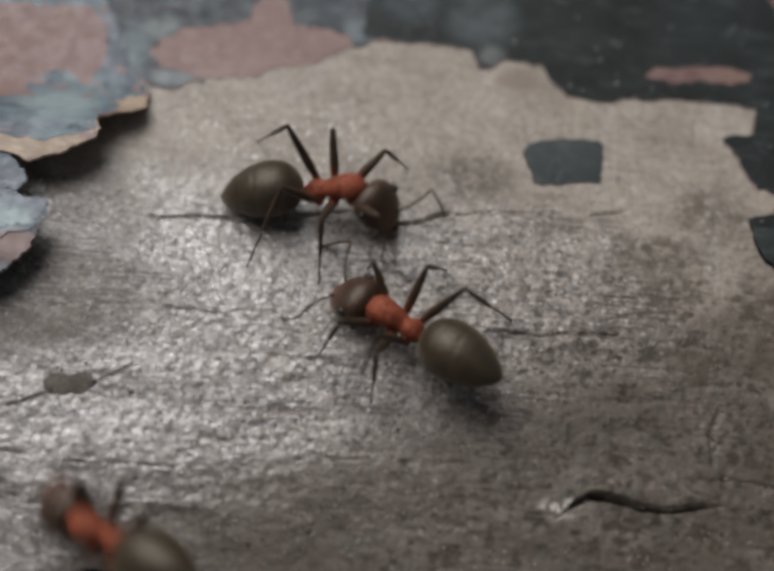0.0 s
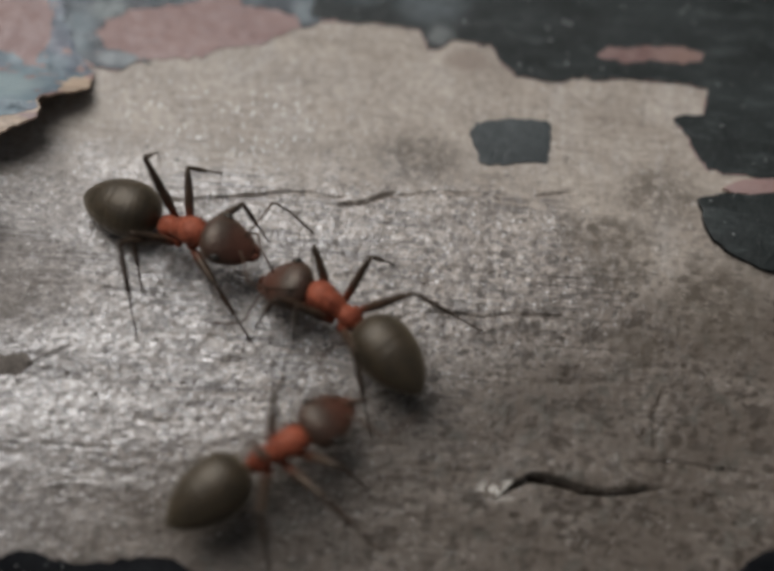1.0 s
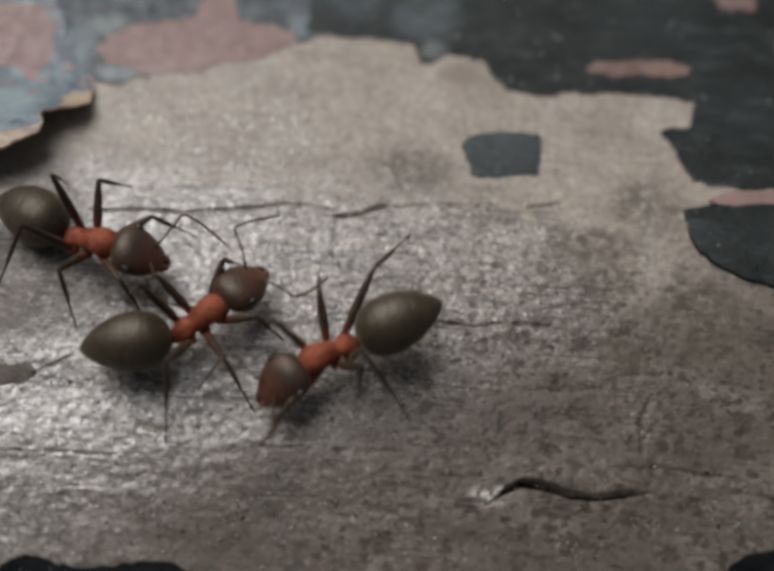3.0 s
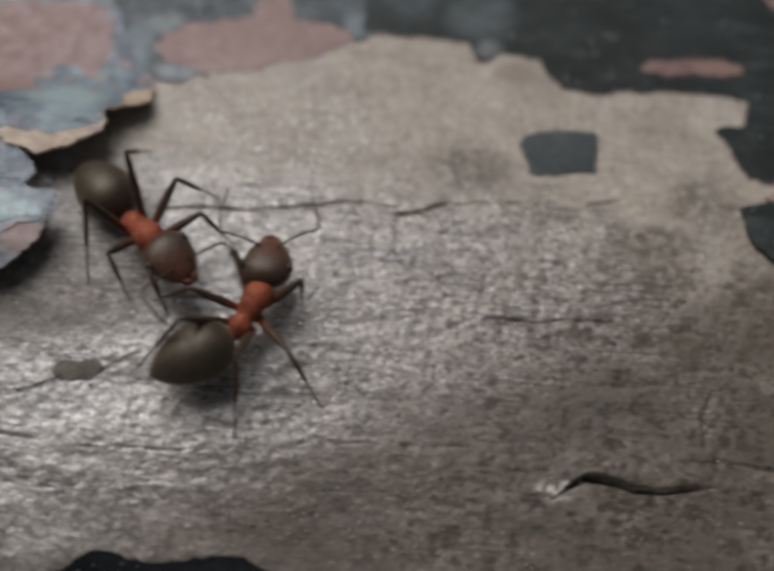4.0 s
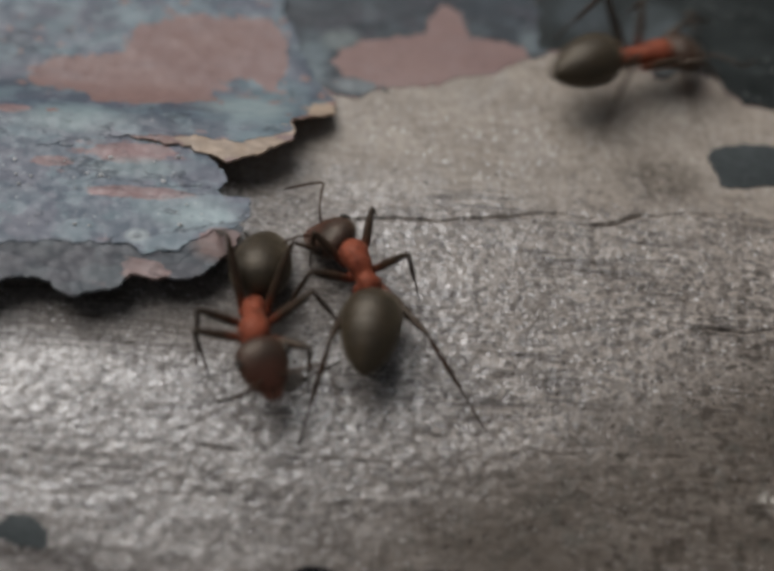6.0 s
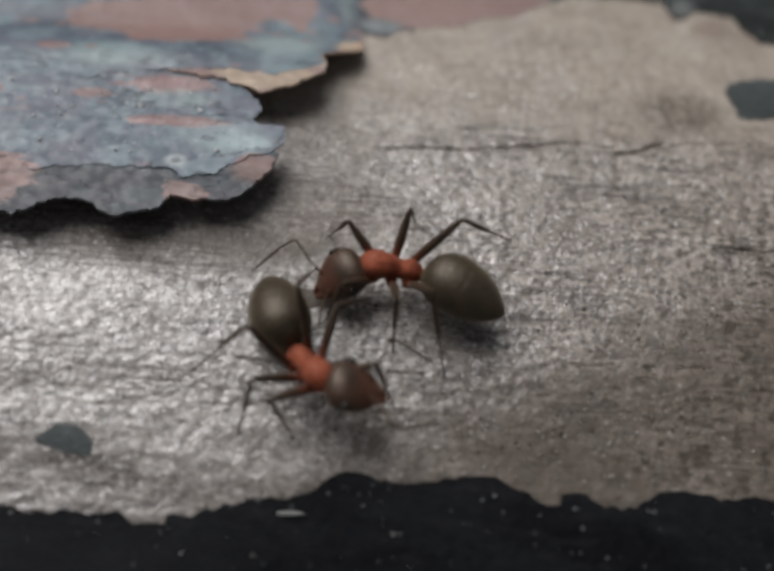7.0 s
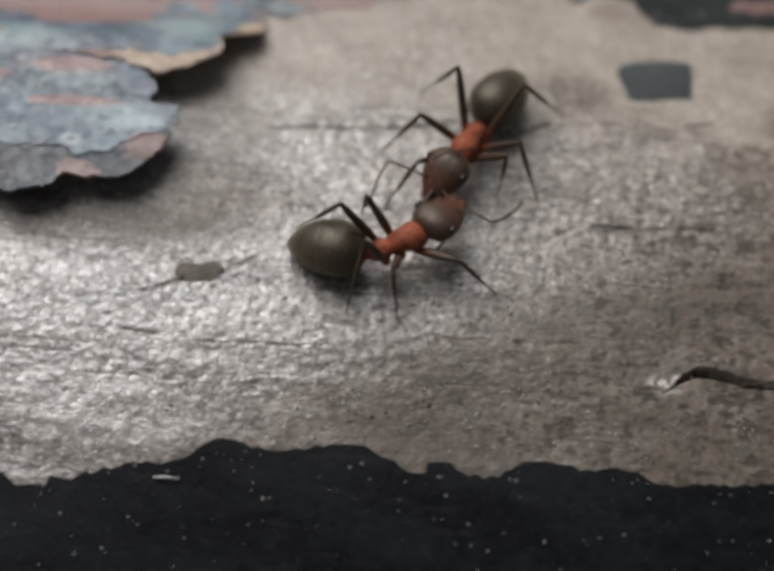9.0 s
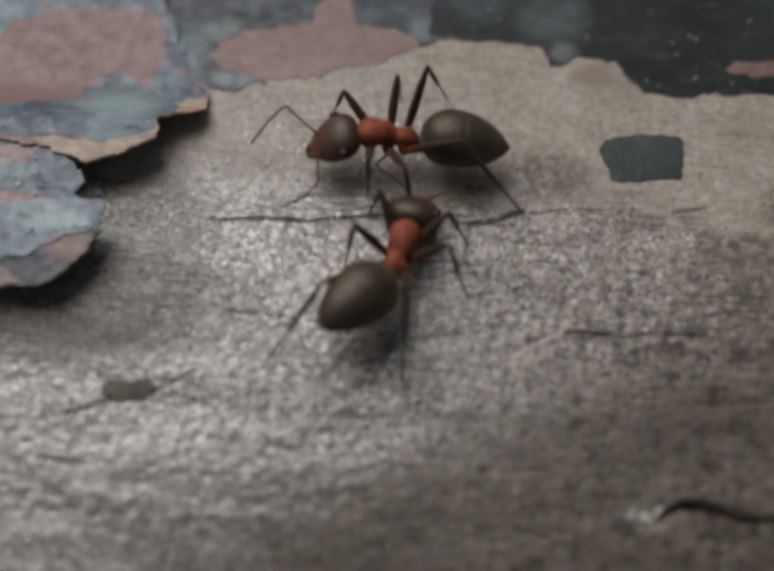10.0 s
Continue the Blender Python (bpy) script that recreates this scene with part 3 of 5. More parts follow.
def board():
    xs = np.concatenate([np.linspace(-160, -37, 20), np.arange(-36.5, 0.4, 0.105), np.arange(0.45, 7.0, 0.055), np.arange(7.05, 14, 0.105), np.linspace(14.5, 120, 20)])
    ys = [-19.8]                                       # closer rows where the long cracks run
    while ys[-1] < 11.5:
        y = ys[-1]
        tight = any(lo < y < hi for lo, hi in ((-12.75, -10.1), (-6.5, -5.4), (-2.75, -1.0)))
        ys.append(y + (0.045 if tight else 0.105))
    ys = np.concatenate([np.linspace(-29.5, -20, 24), ys, np.linspace(12, 110, 24)])
    x, y = np.meshgrid(xs, ys)
    # the rows of the grid bend along the lifted sliver
    near_y = np.interp(x, [p[0] for p in LIP], [p[1] for p in LIP])
    y = y + (near_y + 11.2) * np.exp(-((y + 11.2) / 1.2) ** 2) * np.clip((x + 1.0) / 2.0, 0, 1) * np.clip((9.0 - x) / 2.5, 0, 1)
    z = wood_top(x, y)
    gritty = np.clip((0.3 - y) / 2.6, 0.2, 1.0)
    z = z + (rough_noise(x * 0.6, y * 1.4, 4, 5) - 0.45) * 0.08 * gritty
    z = z + (value_noise(x * 3.6, y * 4.2, 11) - 0.5) * 0.02 * gritty + (value_noise(x * 5.6, y * 6.0, 15) - 0.5) * 0.035 * gritty
    wob = (rough_noise(x * 0.55, y * 0.5, 4, 21) - 0.45) * 0.42
    for pts, width, depth in ((CRACK_LONG, 0.042, 0.20), (CRACK_TAIL, 0.06, 0.26), (CRACK_FAINT, 0.04, 0.12), (CRACK_MID, 0.045, 0.13),
                              (CRACK_LOW, 0.04, 0.022), (CRACK_SHORT, 0.05, 0.05), (CRACK_UP, 0.06, 0.09), (UPRIGHT_CRACK, 0.08, 0.20),
                              (SIDE_CRACK, 0.08, 0.14), (TWIG_MARK, 0.08, 0.14)):
        dist = seg_distance(x, y + wob, pts)
        broken = 0.04 + 0.96 * np.clip(rough_noise(x * 0.75, y * 0.1, 4, 3) * 6 - 2.45, 0, 1)
        broken = np.maximum(broken, 0.5) if pts in (UPRIGHT_CRACK, SIDE_CRACK, CRACK_LONG) else broken
        z = z - depth * broken * np.exp(-((dist / width) ** 2))
    for pts in FINE_CRACKS:
        dist = seg_distance(x, y + 0.8 * wob, pts)
        z = z - 0.07 * np.clip(rough_noise(x * 0.9, y * 0.2, 4, 8) * 6 - 2.2, 0, 1) * np.exp(-((dist / 0.045) ** 2))
    # a lifted sliver: its rim stands up, a gap opens below it
    dist = seg_distance(x, y, LIP)
    span = np.clip((x - 0.9) / 0.8, 0, 1) * np.clip((6.2 - x) / 1.2, 0, 1)
    above = y > near_y
    gap = 0.55 + 0.25 * np.exp(-((x - 2.9) / 1.5) ** 2)
    wide = 0.07 + 0.05 * np.exp(-((x - 2.5) / 0.8) ** 2)
    z = z + span * np.where(above, 0.18 * np.exp(-(dist / 0.9) ** 2), -gap * np.exp(-((near_y - y - 0.6 * wide) / wide) ** 2))
    ny, nx = x.shape
    verts = np.stack([x.ravel(), y.ravel(), z.ravel()], 1)
    idx = np.arange(nx * ny).reshape(ny, nx)
    quads = np.stack([idx[:-1, :-1], idx[:-1, 1:], idx[1:, 1:], idx[1:, :-1]], -1).reshape(-1, 4)
    verts, faces = verts.tolist(), quads.tolist()
    # sides and underside
    loop = idx[0, :].tolist() + idx[1:, -1].tolist() + idx[-1, -2::-1].tolist() + idx[-2:0:-1, 0].tolist()
    first = len(verts)
    verts += [(verts[k][0], verts[k][1], -24.0) for k in loop]
    n = len(loop)
    faces += [(loop[(k + 1) % n], loop[k], first + k, first + (k + 1) % n) for k in range(n)]
    faces.append(tuple(first + k for k in range(n)))
    ob = mesh_object("wooden_board", verts, faces, [WOOD])
    return tagged(ob, "weathered grey wooden board with cracks and gritty grain", "board", kind="structure")


def ground():
    xs = (-60000.0, 60000.0)
    verts = [(x, y, -24.0) for y in xs for x in xs]
    return tagged(mesh_object("ground", verts, [(0, 1, 3, 2)], [SOIL]), "dry brown soil under the board", "ground", kind="structure")


ground()
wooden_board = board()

# ---- paint on the board ----
FAR_EDGE = [(-13.69, 2.66), (-13.06, 2.72), (-11.66, 3.17), (-10.04, 3.47), (-9.54, 3.92), (-7.83, 4.29), (-7.32, 4.79), (-6.71, 5.24), (-5.98, 5.53),
            (-4.86, 5.54), (-3.56, 5.65), (-2.42, 5.45), (-2.1, 4.56), (-1.73, 4.59), (-1.28, 4.97), (-0.35, 5.05), (0.4, 4.77), (0.69, 3.89),
            (1.16, 3.49), (3.36, 3.67), (5.75, 3.77), (7.95, 3.73), (7.72, 2.61), (6.71, 2.31), (7.3, 1.29), (7.79, 0.28), (8.84, 0.06), (11, 0.1)]
PINK_BAR = [(4.0, 4.78), (4.47, 5.28), (6.7, 5.47), (8.0, 5.24), (7.79, 4.88), (5.2, 4.6)]
PINK_CORNER = [(8.74, 8.83), (10.46, 9.35), (10.37, 8.01), (9.08, 8.14)]
thin = lambda lift: lambda x, y: wood_top(x, y) + lift
flat_under = lambda x, y: wood_top(x, y) - 0.12

far_paint = tagged(new("paint_film"), "old dark green paint film, cracked off the bare wood", "paint")
sheet("undercoat", FAR_EDGE + [(20, 0.1), (20, 24), (-17, 24), (-17, 5), (-15, 3.2)], thin(0.03), 0.1, [PINK, SLATE], far_paint, grid=0.5, seed=2, under=flat_under, rim=0.005, wave=0.008, amp=0.2,
      label="faded pink undercoat")
LEFT_TOP = [(-14.2, 3.2), (-13.69, 2.70), (-13.0, 2.76), (-12.3, 3.0), (-11.7, 3.22), (-12.1, 3.34), (-12.9, 3.5), (-13.6, 3.55), (-13.95, 4.2), (-13.7, 4.9), (-12.9, 5.3), (-11.6, 5.8), (-10.45, 6.1), (-10.3, 6.9), (-10.0, 7.5),
            (-9.3, 7.1), (-8.9, 5.95), (-7.6, 5.9), (-6.9, 5.75), (-6.7, 5.3), (-6.0, 5.55), (-5.6, 9.0), (-6.4, 24), (-17, 24), (-17, 5), (-15.2, 4.0)]
sheet("top_coat", LEFT_TOP, thin(0.055), 0.1, [SLATE, SLATE], far_paint, grid=0.5, seed=2, under=flat_under, rim=0.005, wave=0.012, amp=0.24, label="slate grey top coat, worn away beside the wood")
RIGHT_TOP = [(-6.3, 5.75)] + [(x + 0.03, y + 0.03) for x, y in FAR_EDGE[9:]] + [(20, 0.15), (20, 24), (-7.6, 24), (-6.7, 9.0)]
sheet("top_coat", RIGHT_TOP, thin(0.06), 0.1, [GREEN, GREEN], far_paint, holes=[PINK_BAR, PINK_CORNER], grid=0.5, seed=2, under=flat_under, rim=0.005, wave=0.012, amp=0.2)

side_paint = tagged(new("paint_film"), "dark green paint film with dust, at the bare wood's edge", "paint")
sheet("top_coat", [(11, -0.5), (9.83, -0.58), (8.1, -0.72), (7.38, -1.03), (7.51, -1.98), (7.83, -2.65), (8.83, -3.25), (9.63, -3.57), (11, -3.9), (20, -4.5), (20, -0.3)],
      thin(0.24), 0.2, [GREEN, BLACK], side_paint, grid=0.4, seed=6, under=flat_under)
sheet("undercoat", [(8.9, -0.05), (8.3, -0.45), (8.6, -0.7), (11, -0.6), (20, -0.5), (20, 0.2), (11, 0.12)], thin(0.16), 0.1, [PINK, CREAM], side_paint, grid=0.4, seed=8, under=flat_under)

front_paint = tagged(new("paint_film"), "glossy black paint film with dust specks along the board's rounded edge", "paint")
FRONT_EDGE = [(-24, -15.7), (-22.5, -16.0), (-20.26, -15.91), (-19.74, -16.18), (-18.72, -16.11), (-18.69, -15.8), (-17.27, -15.71), (-17.0, -15.38), (-16.06, -15.24), (-15.11, -15.25),
              (-14.2, -14.88), (-13.62, -14.34), (-12.83, -14.29), (-12.32, -14.55), (-10.89, -14.5), (-10.26, -14.35), (-9.0, -14.21), (-8.35, -14.32),
              (-7.69, -14.59), (-7.19, -14.94), (-6.72, -14.91), (-6.66, -14.6), (-5.94, -14.55), (-5.29, -14.97), (-4.34, -14.9), (-3.72, -14.47),
              (-2.77, -14.25), (-1.97, -14.43), (0.09, -14.45), (0.89, -14.78), (4.5, -14.53), (7.0, -14.3), (8.2, -13.58), (8.66, -13.0), (9.4, -12.65), (13, -12.5)]
sheet("top_coat", FRONT_EDGE + [(40, -13), (40, -27), (-60, -27), (-60, -16)], thin(0.10), 0.1, [BLACK, BLACK], front_paint, grid=0.7, seed=12, amp=0.16, wave=0.02, rim=0.0, under=flat_under)


def dust_on_black():
    """Pale grains of dust and one splinter, caught on the black paint."""
    dice = random.Random(5)
    verts, faces = [], []
    for _ in range(260):
        x, y = dice.uniform(-28, 11), -14.6 - 6.5 * dice.random() ** 1.3
        r = 0.022 + 0.05 * dice.random() ** 3
        z = float(surf(y)) + 0.10 + r * 0.5
        k = len(verts)
        verts += [(x + r, y, z), (x - 0.5 * r, y + 0.9 * r, z), (x - 0.6 * r, y - 0.8 * r, z), (x, y, z + r * 0.9), (x, y, z - r)]
        faces += [(k, k + 1, k + 3), (k + 1, k + 2, k + 3), (k + 2, k, k + 3), (k + 1, k, k + 4), (k + 2, k + 1, k + 4), (k, k + 2, k + 4)]
    tagged(mesh_object("dust_grains", verts, faces, [GRAIN], front_paint, False), kind="stuff")
    bm = bmesh.new()
    tube(bm, [(-15.35, -15.68, float(surf(-15.68)) + 0.2), (-14.95, -15.66, float(surf(-15.66)) + 0.23), (-14.5, -15.67, float(surf(-15.67)) + 0.2)], [0.03, 0.05, 0.025], 6)
    part("splinter", bm, GRAIN, front_paint, "pale wood splinter")


def scatter(name, count, place, size, mat, parent, seed):
    """Loose grains strewn over a surface; place(dice) gives a grain's x, y and the height it lies on."""
    dice = random.Random(seed)
    verts, faces = [], []
    for _ in range(count):
        x, y, z = place(dice)
        r = size * (0.4 + 0.9 * dice.random() ** 2)
        ring = [(x + r * math.cos(a) * dice.uniform(0.7, 1.3), y + r * math.sin(a) * dice.uniform(0.6, 1.1), z + r * dice.uniform(0.0, 0.25)) for a in (k * math.pi / 3 for k in range(6))]
        k = len(verts)
        verts += ring + [(x + r * dice.uniform(-0.3, 0.3), y + r * dice.uniform(-0.3, 0.3), z + r * dice.uniform(0.5, 0.8)), (x, y, z - r * 0.6)]
        for i in range(6):
            faces += [(k + i, k + (i + 1) % 6, k + 6), (k + (i + 1) % 6, k + i, k + 7)]
    return tagged(mesh_object(name, verts, faces, [mat], parent, False), kind="stuff")


def on_wood(x0, x1, y0, y1, lean=1.0):
    def place(dice):
        x, y = x0 + (x1 - x0) * dice.random() ** lean, dice.uniform(y0, y1)
        return x, y, float(surf(y)) - 0.01
    return place


def chip(outline, mat, lift, label, seed):
    ob = sheet("paint_chip", outline, thin(lift), 0.1, [mat, mat], None, grid=0.25, seed=seed, step=0.12, amp=0.12, rim=0.02, wave=0.02, under=flat_under)
    tagged(ob, label, "paint chip")


chip([(-0.43, 1.15), (-0.16, 1.52), (1.01, 1.79), (2.27, 1.81), (2.4, 1.56), (2.28, 0.16), (0.87, -0.04), (0.07, -0.05), (-0.22, 0.56)], SHARD, 0.07,
     "dark slate chip of paint on the bare wood", 31)
chip([(-23.03, -13.76), (-22.41, -13.34), (-21.65, -13.33), (-21.22, -13.78), (-21.24, -14.2), (-21.91, -14.2), (-22.92, -13.97)], SHARD, 0.07,
     "small blue-black chip of paint beside the black edge", 33)

# the thick flake that peels off the wood, coat upon coat
peeling = tagged(new("peeling_paint"), "thick peeling flake of blue-grey and pink paint coats", "paint flake")


def lifted(high, left):
    """Height over the wood: stuck down at the back, standing off at the torn front; left: where the coats lie close together."""
    def top(x, y):
        share = np.clip((2.6 - y) / 2.6, 0, 1)
        share = share * share * (3 - 2 * share)
        near = np.clip((x + 22.5) / 3.5, 0, 1)
        level = left + (high - left) * near * near * (3 - 2 * near)
        return surf(y) * 0.3 + 0.13 + (level - 1.17) * 0.25 + (level - 0.13 - (level - 1.17) * 0.25) * share
    return top


PINK_BIG = [(-24.5, 2.5), (-23.8, 3.5), (-21.4, 4.0), (-21.05, 5.3), (-18.7, 5.95), (-16.35, 6.0), (-15.6, 5.1), (-15.55, 3.4), (-16.1, 2.8), (-16.78, 3.25), (-17.95, 2.9),
            (-18.0, 1.7), (-19.8, 1.14), (-21.86, 1.11), (-22.54, 2.1), (-24.0, 2.15)]
COAT_1 = [(-40, 0.8), (-27, 0.5), (-23, -0.1), (-21.2, -0.5), (-19.6, -0.8), (-18.5, -0.95), (-17.84, -1.25), (-16.98, -1.5), (-15.84, -0.98), (-14.96, -0.3), (-14.92, 0.55),
          (-13.75, 1.25), (-13.6, 1.7), (-13.7, 2.4), (-14.4, 3.2), (-15.0, 4.4), (-15.8, 6.5), (-16, 24), (-40, 24)]
COAT_1_TOP = [(-40, -0.6), (-28, -0.9), (-24.5, -1.3), (-22.6, -1.2), (-21.4, -0.75), (-20.2, -0.62), (-19.3, -0.55), (-18.5, -0.5), (-17.6, -0.6), (-16.6, -0.62), (-15.8, -0.4), (-15.06, -0.02), (-14.98, 0.6),
              (-14.5, 1.0), (-14.45, 1.7), (-13.74, 2.45), (-14.36, 3.25), (-14.96, 4.4), (-15.76, 6.5), (-15.96, 24), (-40, 24)]
COAT_2 = [(-22.1, -2.5), (-21.68, -2.86), (-20.6, -2.6), (-19.54, -2.49), (-18.3, -2.45), (-17.2, -2.4), (-16.95, -2.1), (-17.15, -1.65), (-17.7, -1.1), (-18.7, -0.7), (-19.5, 0.5), (-22, 0.5), (-22.4, -1.5)]
COAT_3 = [(-40, -5.2), (-28, -4.8), (-26.3, -4.9), (-25.0, -4.62), (-24.3, -5.2), (-23.4, -4.95), (-21.2, -4.78), (-19.9, -4.8), (-19.3, -5.1), (-18.4, -4.9), (-17.8, -4.4), (-17.2, -4.05), (-16.54, -3.9), (-16.1, -3.3),
          (-16.2, -2.75), (-17, -2.5), (-18, -2.2), (-19, -0.5), (-40, -0.5)]
COAT_4 = [(-40, -6.9), (-28, -6.4), (-25.7, -6.6), (-24.61, -6.98), (-23.48, -6.3), (-22.48, -6.2), (-21.22, -6.72), (-20.02, -6.36), (-19.61, -5.85), (-18.96, -5.96),
          (-17.71, -5.8), (-17.1, -5.4), (-16.5, -4.55), (-16.25, -3.8), (-17, -3.2), (-19, -3.4), (-40, -3.4)]
CORE = [(-40, -5.4), (-26, -5.6), (-22, -5.2), (-19, -4.7), (-17.6, -3.8), (-17.9, -2.6), (-18.4, -1.2), (-16.6, 0.2), (-15.4, 1.6), (-16, 5), (-16.4, 24), (-40, 24)]
lower = lambda outline: [(x, y - 0.11) for x, y in outline]
sheet("core", CORE, lambda x, y: lifted(0.92, 0.95)(x, y) - 0.12, 0.5, [CREAM, CREAM], peeling, grid=0.8, seed=40, under=flat_under)
fine = dict(grid=0.3, step=0.10, amp=0.15, rim=0.004)
sheet("coat", lower(COAT_4), lifted(1.19, 1.185), 0.16, [SLATE, SLATE], peeling, seed=41, wave=0.03, **fine)
sheet("coat", lower(COAT_3), lifted(1.235, 1.205), 0.05, [BLUE, BLUE], peeling, seed=43, wave=0.045, **fine)
sheet("coat", lower(COAT_2), lifted(1.265, 1.21), 0.04, [BLUE, BLUE], peeling, seed=44, wave=0.045, **fine)
sheet("coat", COAT_1, lifted(1.375, 1.20), 0.11, [PINK, CREAM], peeling, seed=46, wave=0.05, label="pink coat with a torn cream edge", **fine)
sheet("coat", COAT_1_TOP, lifted(1.395, 1.225), 0.03, [BLUE, BLUE], peeling, holes=[PINK_BIG], seed=46, wave=0.05, **fine)


def husk():
    """A flat dry husk with a hair-thin stalk, lying on the wood."""
    thing = tagged(new("husk"), "small flat grey-brown plant husk with a thin stalk", "plant husk")
    outline = [(-15.56, -8.43), (-15.25, -8.3), (-14.09, -8.3), (-13.88, -8.53), (-14.18, -8.86), (-15.31, -8.99), (-15.52, -8.82)]
    sheet("scale", outline, thin(0.09), 0.1, [HUSK, HUSK], thing, grid=0.2, step=0.12, amp=0.12, seed=51, rim=0.05, wave=0.04, under=flat_under)
    for pts in ([(-16.6, -9.45), (-16.24, -9.33), (-15.47, -8.98), (-15.2, -8.85)], [(-14.0, -8.55), (-13.75, -8.42), (-13.29, -8.14), (-12.69, -7.75)]):
        bm = bmesh.new()
        tube(bm, [(x, y, float(surf(y)) + 0.08) for x, y in pts], [0.035, 0.03, 0.028, 0.018], 5)
        part("stalk", bm, HUSK, thing)


# ---- ants ----
def tube(bm, pts, radii, sides=8):
    """A closed tube of given radii along points."""
    rings = []
    pts = [Vector(p) for p in pts]
    for k, (p, r) in enumerate(zip(pts, radii)):
        ahead = (pts[min(k + 1, len(pts) - 1)] - pts[max(k - 1, 0)]).normalized()
        side = ahead.cross(Vector((0, 0, 1)))
        side = side.normalized() if side.length > 1e-4 else Vector((0, 1, 0))
        up = side.cross(ahead)
        rings.append([bm.verts.new(p + r * (math.cos(a) * side + math.sin(a) * up)) for a in (2 * math.pi * i / sides for i in range(sides))])
    for a, b in zip(rings, rings[1:]):
        for i in range(sides):
            bm.faces.new((a[i], a[(i + 1) % sides], b[(i + 1) % sides], b[i]))
    bm.faces.new(rings[0][::-1])
    bm.faces.new(rings[-1])
    bmesh.ops.recalc_face_normals(bm, faces=bm.faces[:])


def lathe(bm, stations, sides=20):
    """A body along x; stations: x, z, half width, half height."""
    rings = []
    for x, z, w, h in stations:
        rings.append([bm.verts.new((x, w * math.cos(a), z + h * math.sin(a))) for a in (2 * math.pi * i / sides for i in range(sides))])
    for a, b in zip(rings, rings[1:]):
        for i in range(sides):
            bm.faces.new((a[i], a[(i + 1) % sides], b[(i + 1) % sides], b[i]))
    bm.faces.new(rings[0][::-1])
    bm.faces.new(rings[-1])
    bmesh.ops.recalc_face_normals(bm, faces=bm.faces[:])


def ball(bm, centre, radii, sides=14):
    n = sides // 2 + 2
    lathe_pts = []
    for k in range(n):
        a = math.pi * (k + 0.12) / (n - 0.76)
        lathe_pts.append((centre[0] - radii[0] * math.cos(a), centre[2], radii[1] * math.sin(a), radii[2] * math.sin(a)))
    before = len(bm.verts)
    lathe(bm, lathe_pts, sides)
    bm.verts.ensure_lookup_table()
    for v in bm.verts[before:]:
        v.co.y += centre[1]


NECK, WAIST = (1.03, 0.0, 1.20), (-1.06, 0.0, 1.00)
COXA = {"front": (0.60, 0.34, 0.88), "middle": (0.02, 0.38, 0.84), "hind": (-0.50, 0.36, 0.82)}
FEMUR = {"front": 1.6, "middle": 1.85, "hind": 2.5}
SHIN = {"front": 2.2, "middle": 2.6, "hind": 3.6}
REST = {"front": (2.1, 1.7), "middle": (-0.2, 2.75), "hind": (-3.0, 2.5)}
GAIT = {("front", 1): 0, ("middle", -1): 0, ("hind", 1): 0, ("front", -1): 1, ("middle", 1): 1, ("hind", -1): 1}


def gaster_mesh():
    """A drop: broad behind the waist, pointed at the tip, of overlapping plates."""
    bm = bmesh.new()
    rows = []
    edges = (0.27, 0.50, 0.70, 0.86)
    for k in range(61):
        s = k / 60
        round_front = math.sqrt(max(0.0, 1 - (1 - min(1.0, s / 0.36)) ** 2.2))
        back = max(0.0, (s - 0.36) / 0.64)
        w = 0.98 * round_front * (1 - back ** 2.1) ** 0.74
        near = [s - e for e in edges if 0 <= s - e < 0.05]
        if near:                                        # each plate slips under the one before it
            w *= 0.982 + 0.018 * near[0] / 0.05
        rows.append((0.10 - 2.95 * s, 0.18 - 0.26 * s * s + 0.06 * math.sin(math.pi * s), max(w, 0.025), max(w * 0.90, 0.025)))
    lathe(bm, rows, 28)
    return bm


def thorax_mesh():
    """Three lumps in line: the broad front plate, the middle, the hump behind, with seams between."""
    bm = bmesh.new()
    rows = [(1.24, 1.14, 0.06, 0.06), (1.16, 1.15, 0.20, 0.18), (1.06, 1.16, 0.29, 0.28), (0.96, 1.19, 0.38, 0.36), (0.82, 1.23, 0.455, 0.42), (0.62, 1.26, 0.48, 0.44), (0.46, 1.27, 0.46, 0.43), (0.36, 1.26, 0.43, 0.41),
            (0.30, 1.25, 0.405, 0.395), (0.22, 1.25, 0.40, 0.40), (0.08, 1.23, 0.385, 0.39), (-0.06, 1.18, 0.36, 0.365), (-0.17, 1.13, 0.33, 0.33), (-0.24, 1.10, 0.315, 0.315), (-0.32, 1.09, 0.33, 0.335),
            (-0.46, 1.08, 0.36, 0.36), (-0.62, 1.05, 0.36, 0.36), (-0.78, 0.99, 0.31, 0.31), (-0.90, 0.92, 0.21, 0.21), (-0.99, 0.88, 0.12, 0.12), (-1.10, 0.90, 0.10, 0.10), (-1.18, 0.94, 0.07, 0.07)]
    lathe(bm, rows, 24)
    dice = random.Random(2)
    for v in bm.verts:
        lump = float(rough_noise(v.co.x * 2.2, v.co.y * 2.2 + v.co.z, 3, 31)) - 0.45
        v.co.y *= 1 + 0.28 * lump
        v.co.z += 0.09 * lump + dice.uniform(-0.008, 0.008)
    return bm


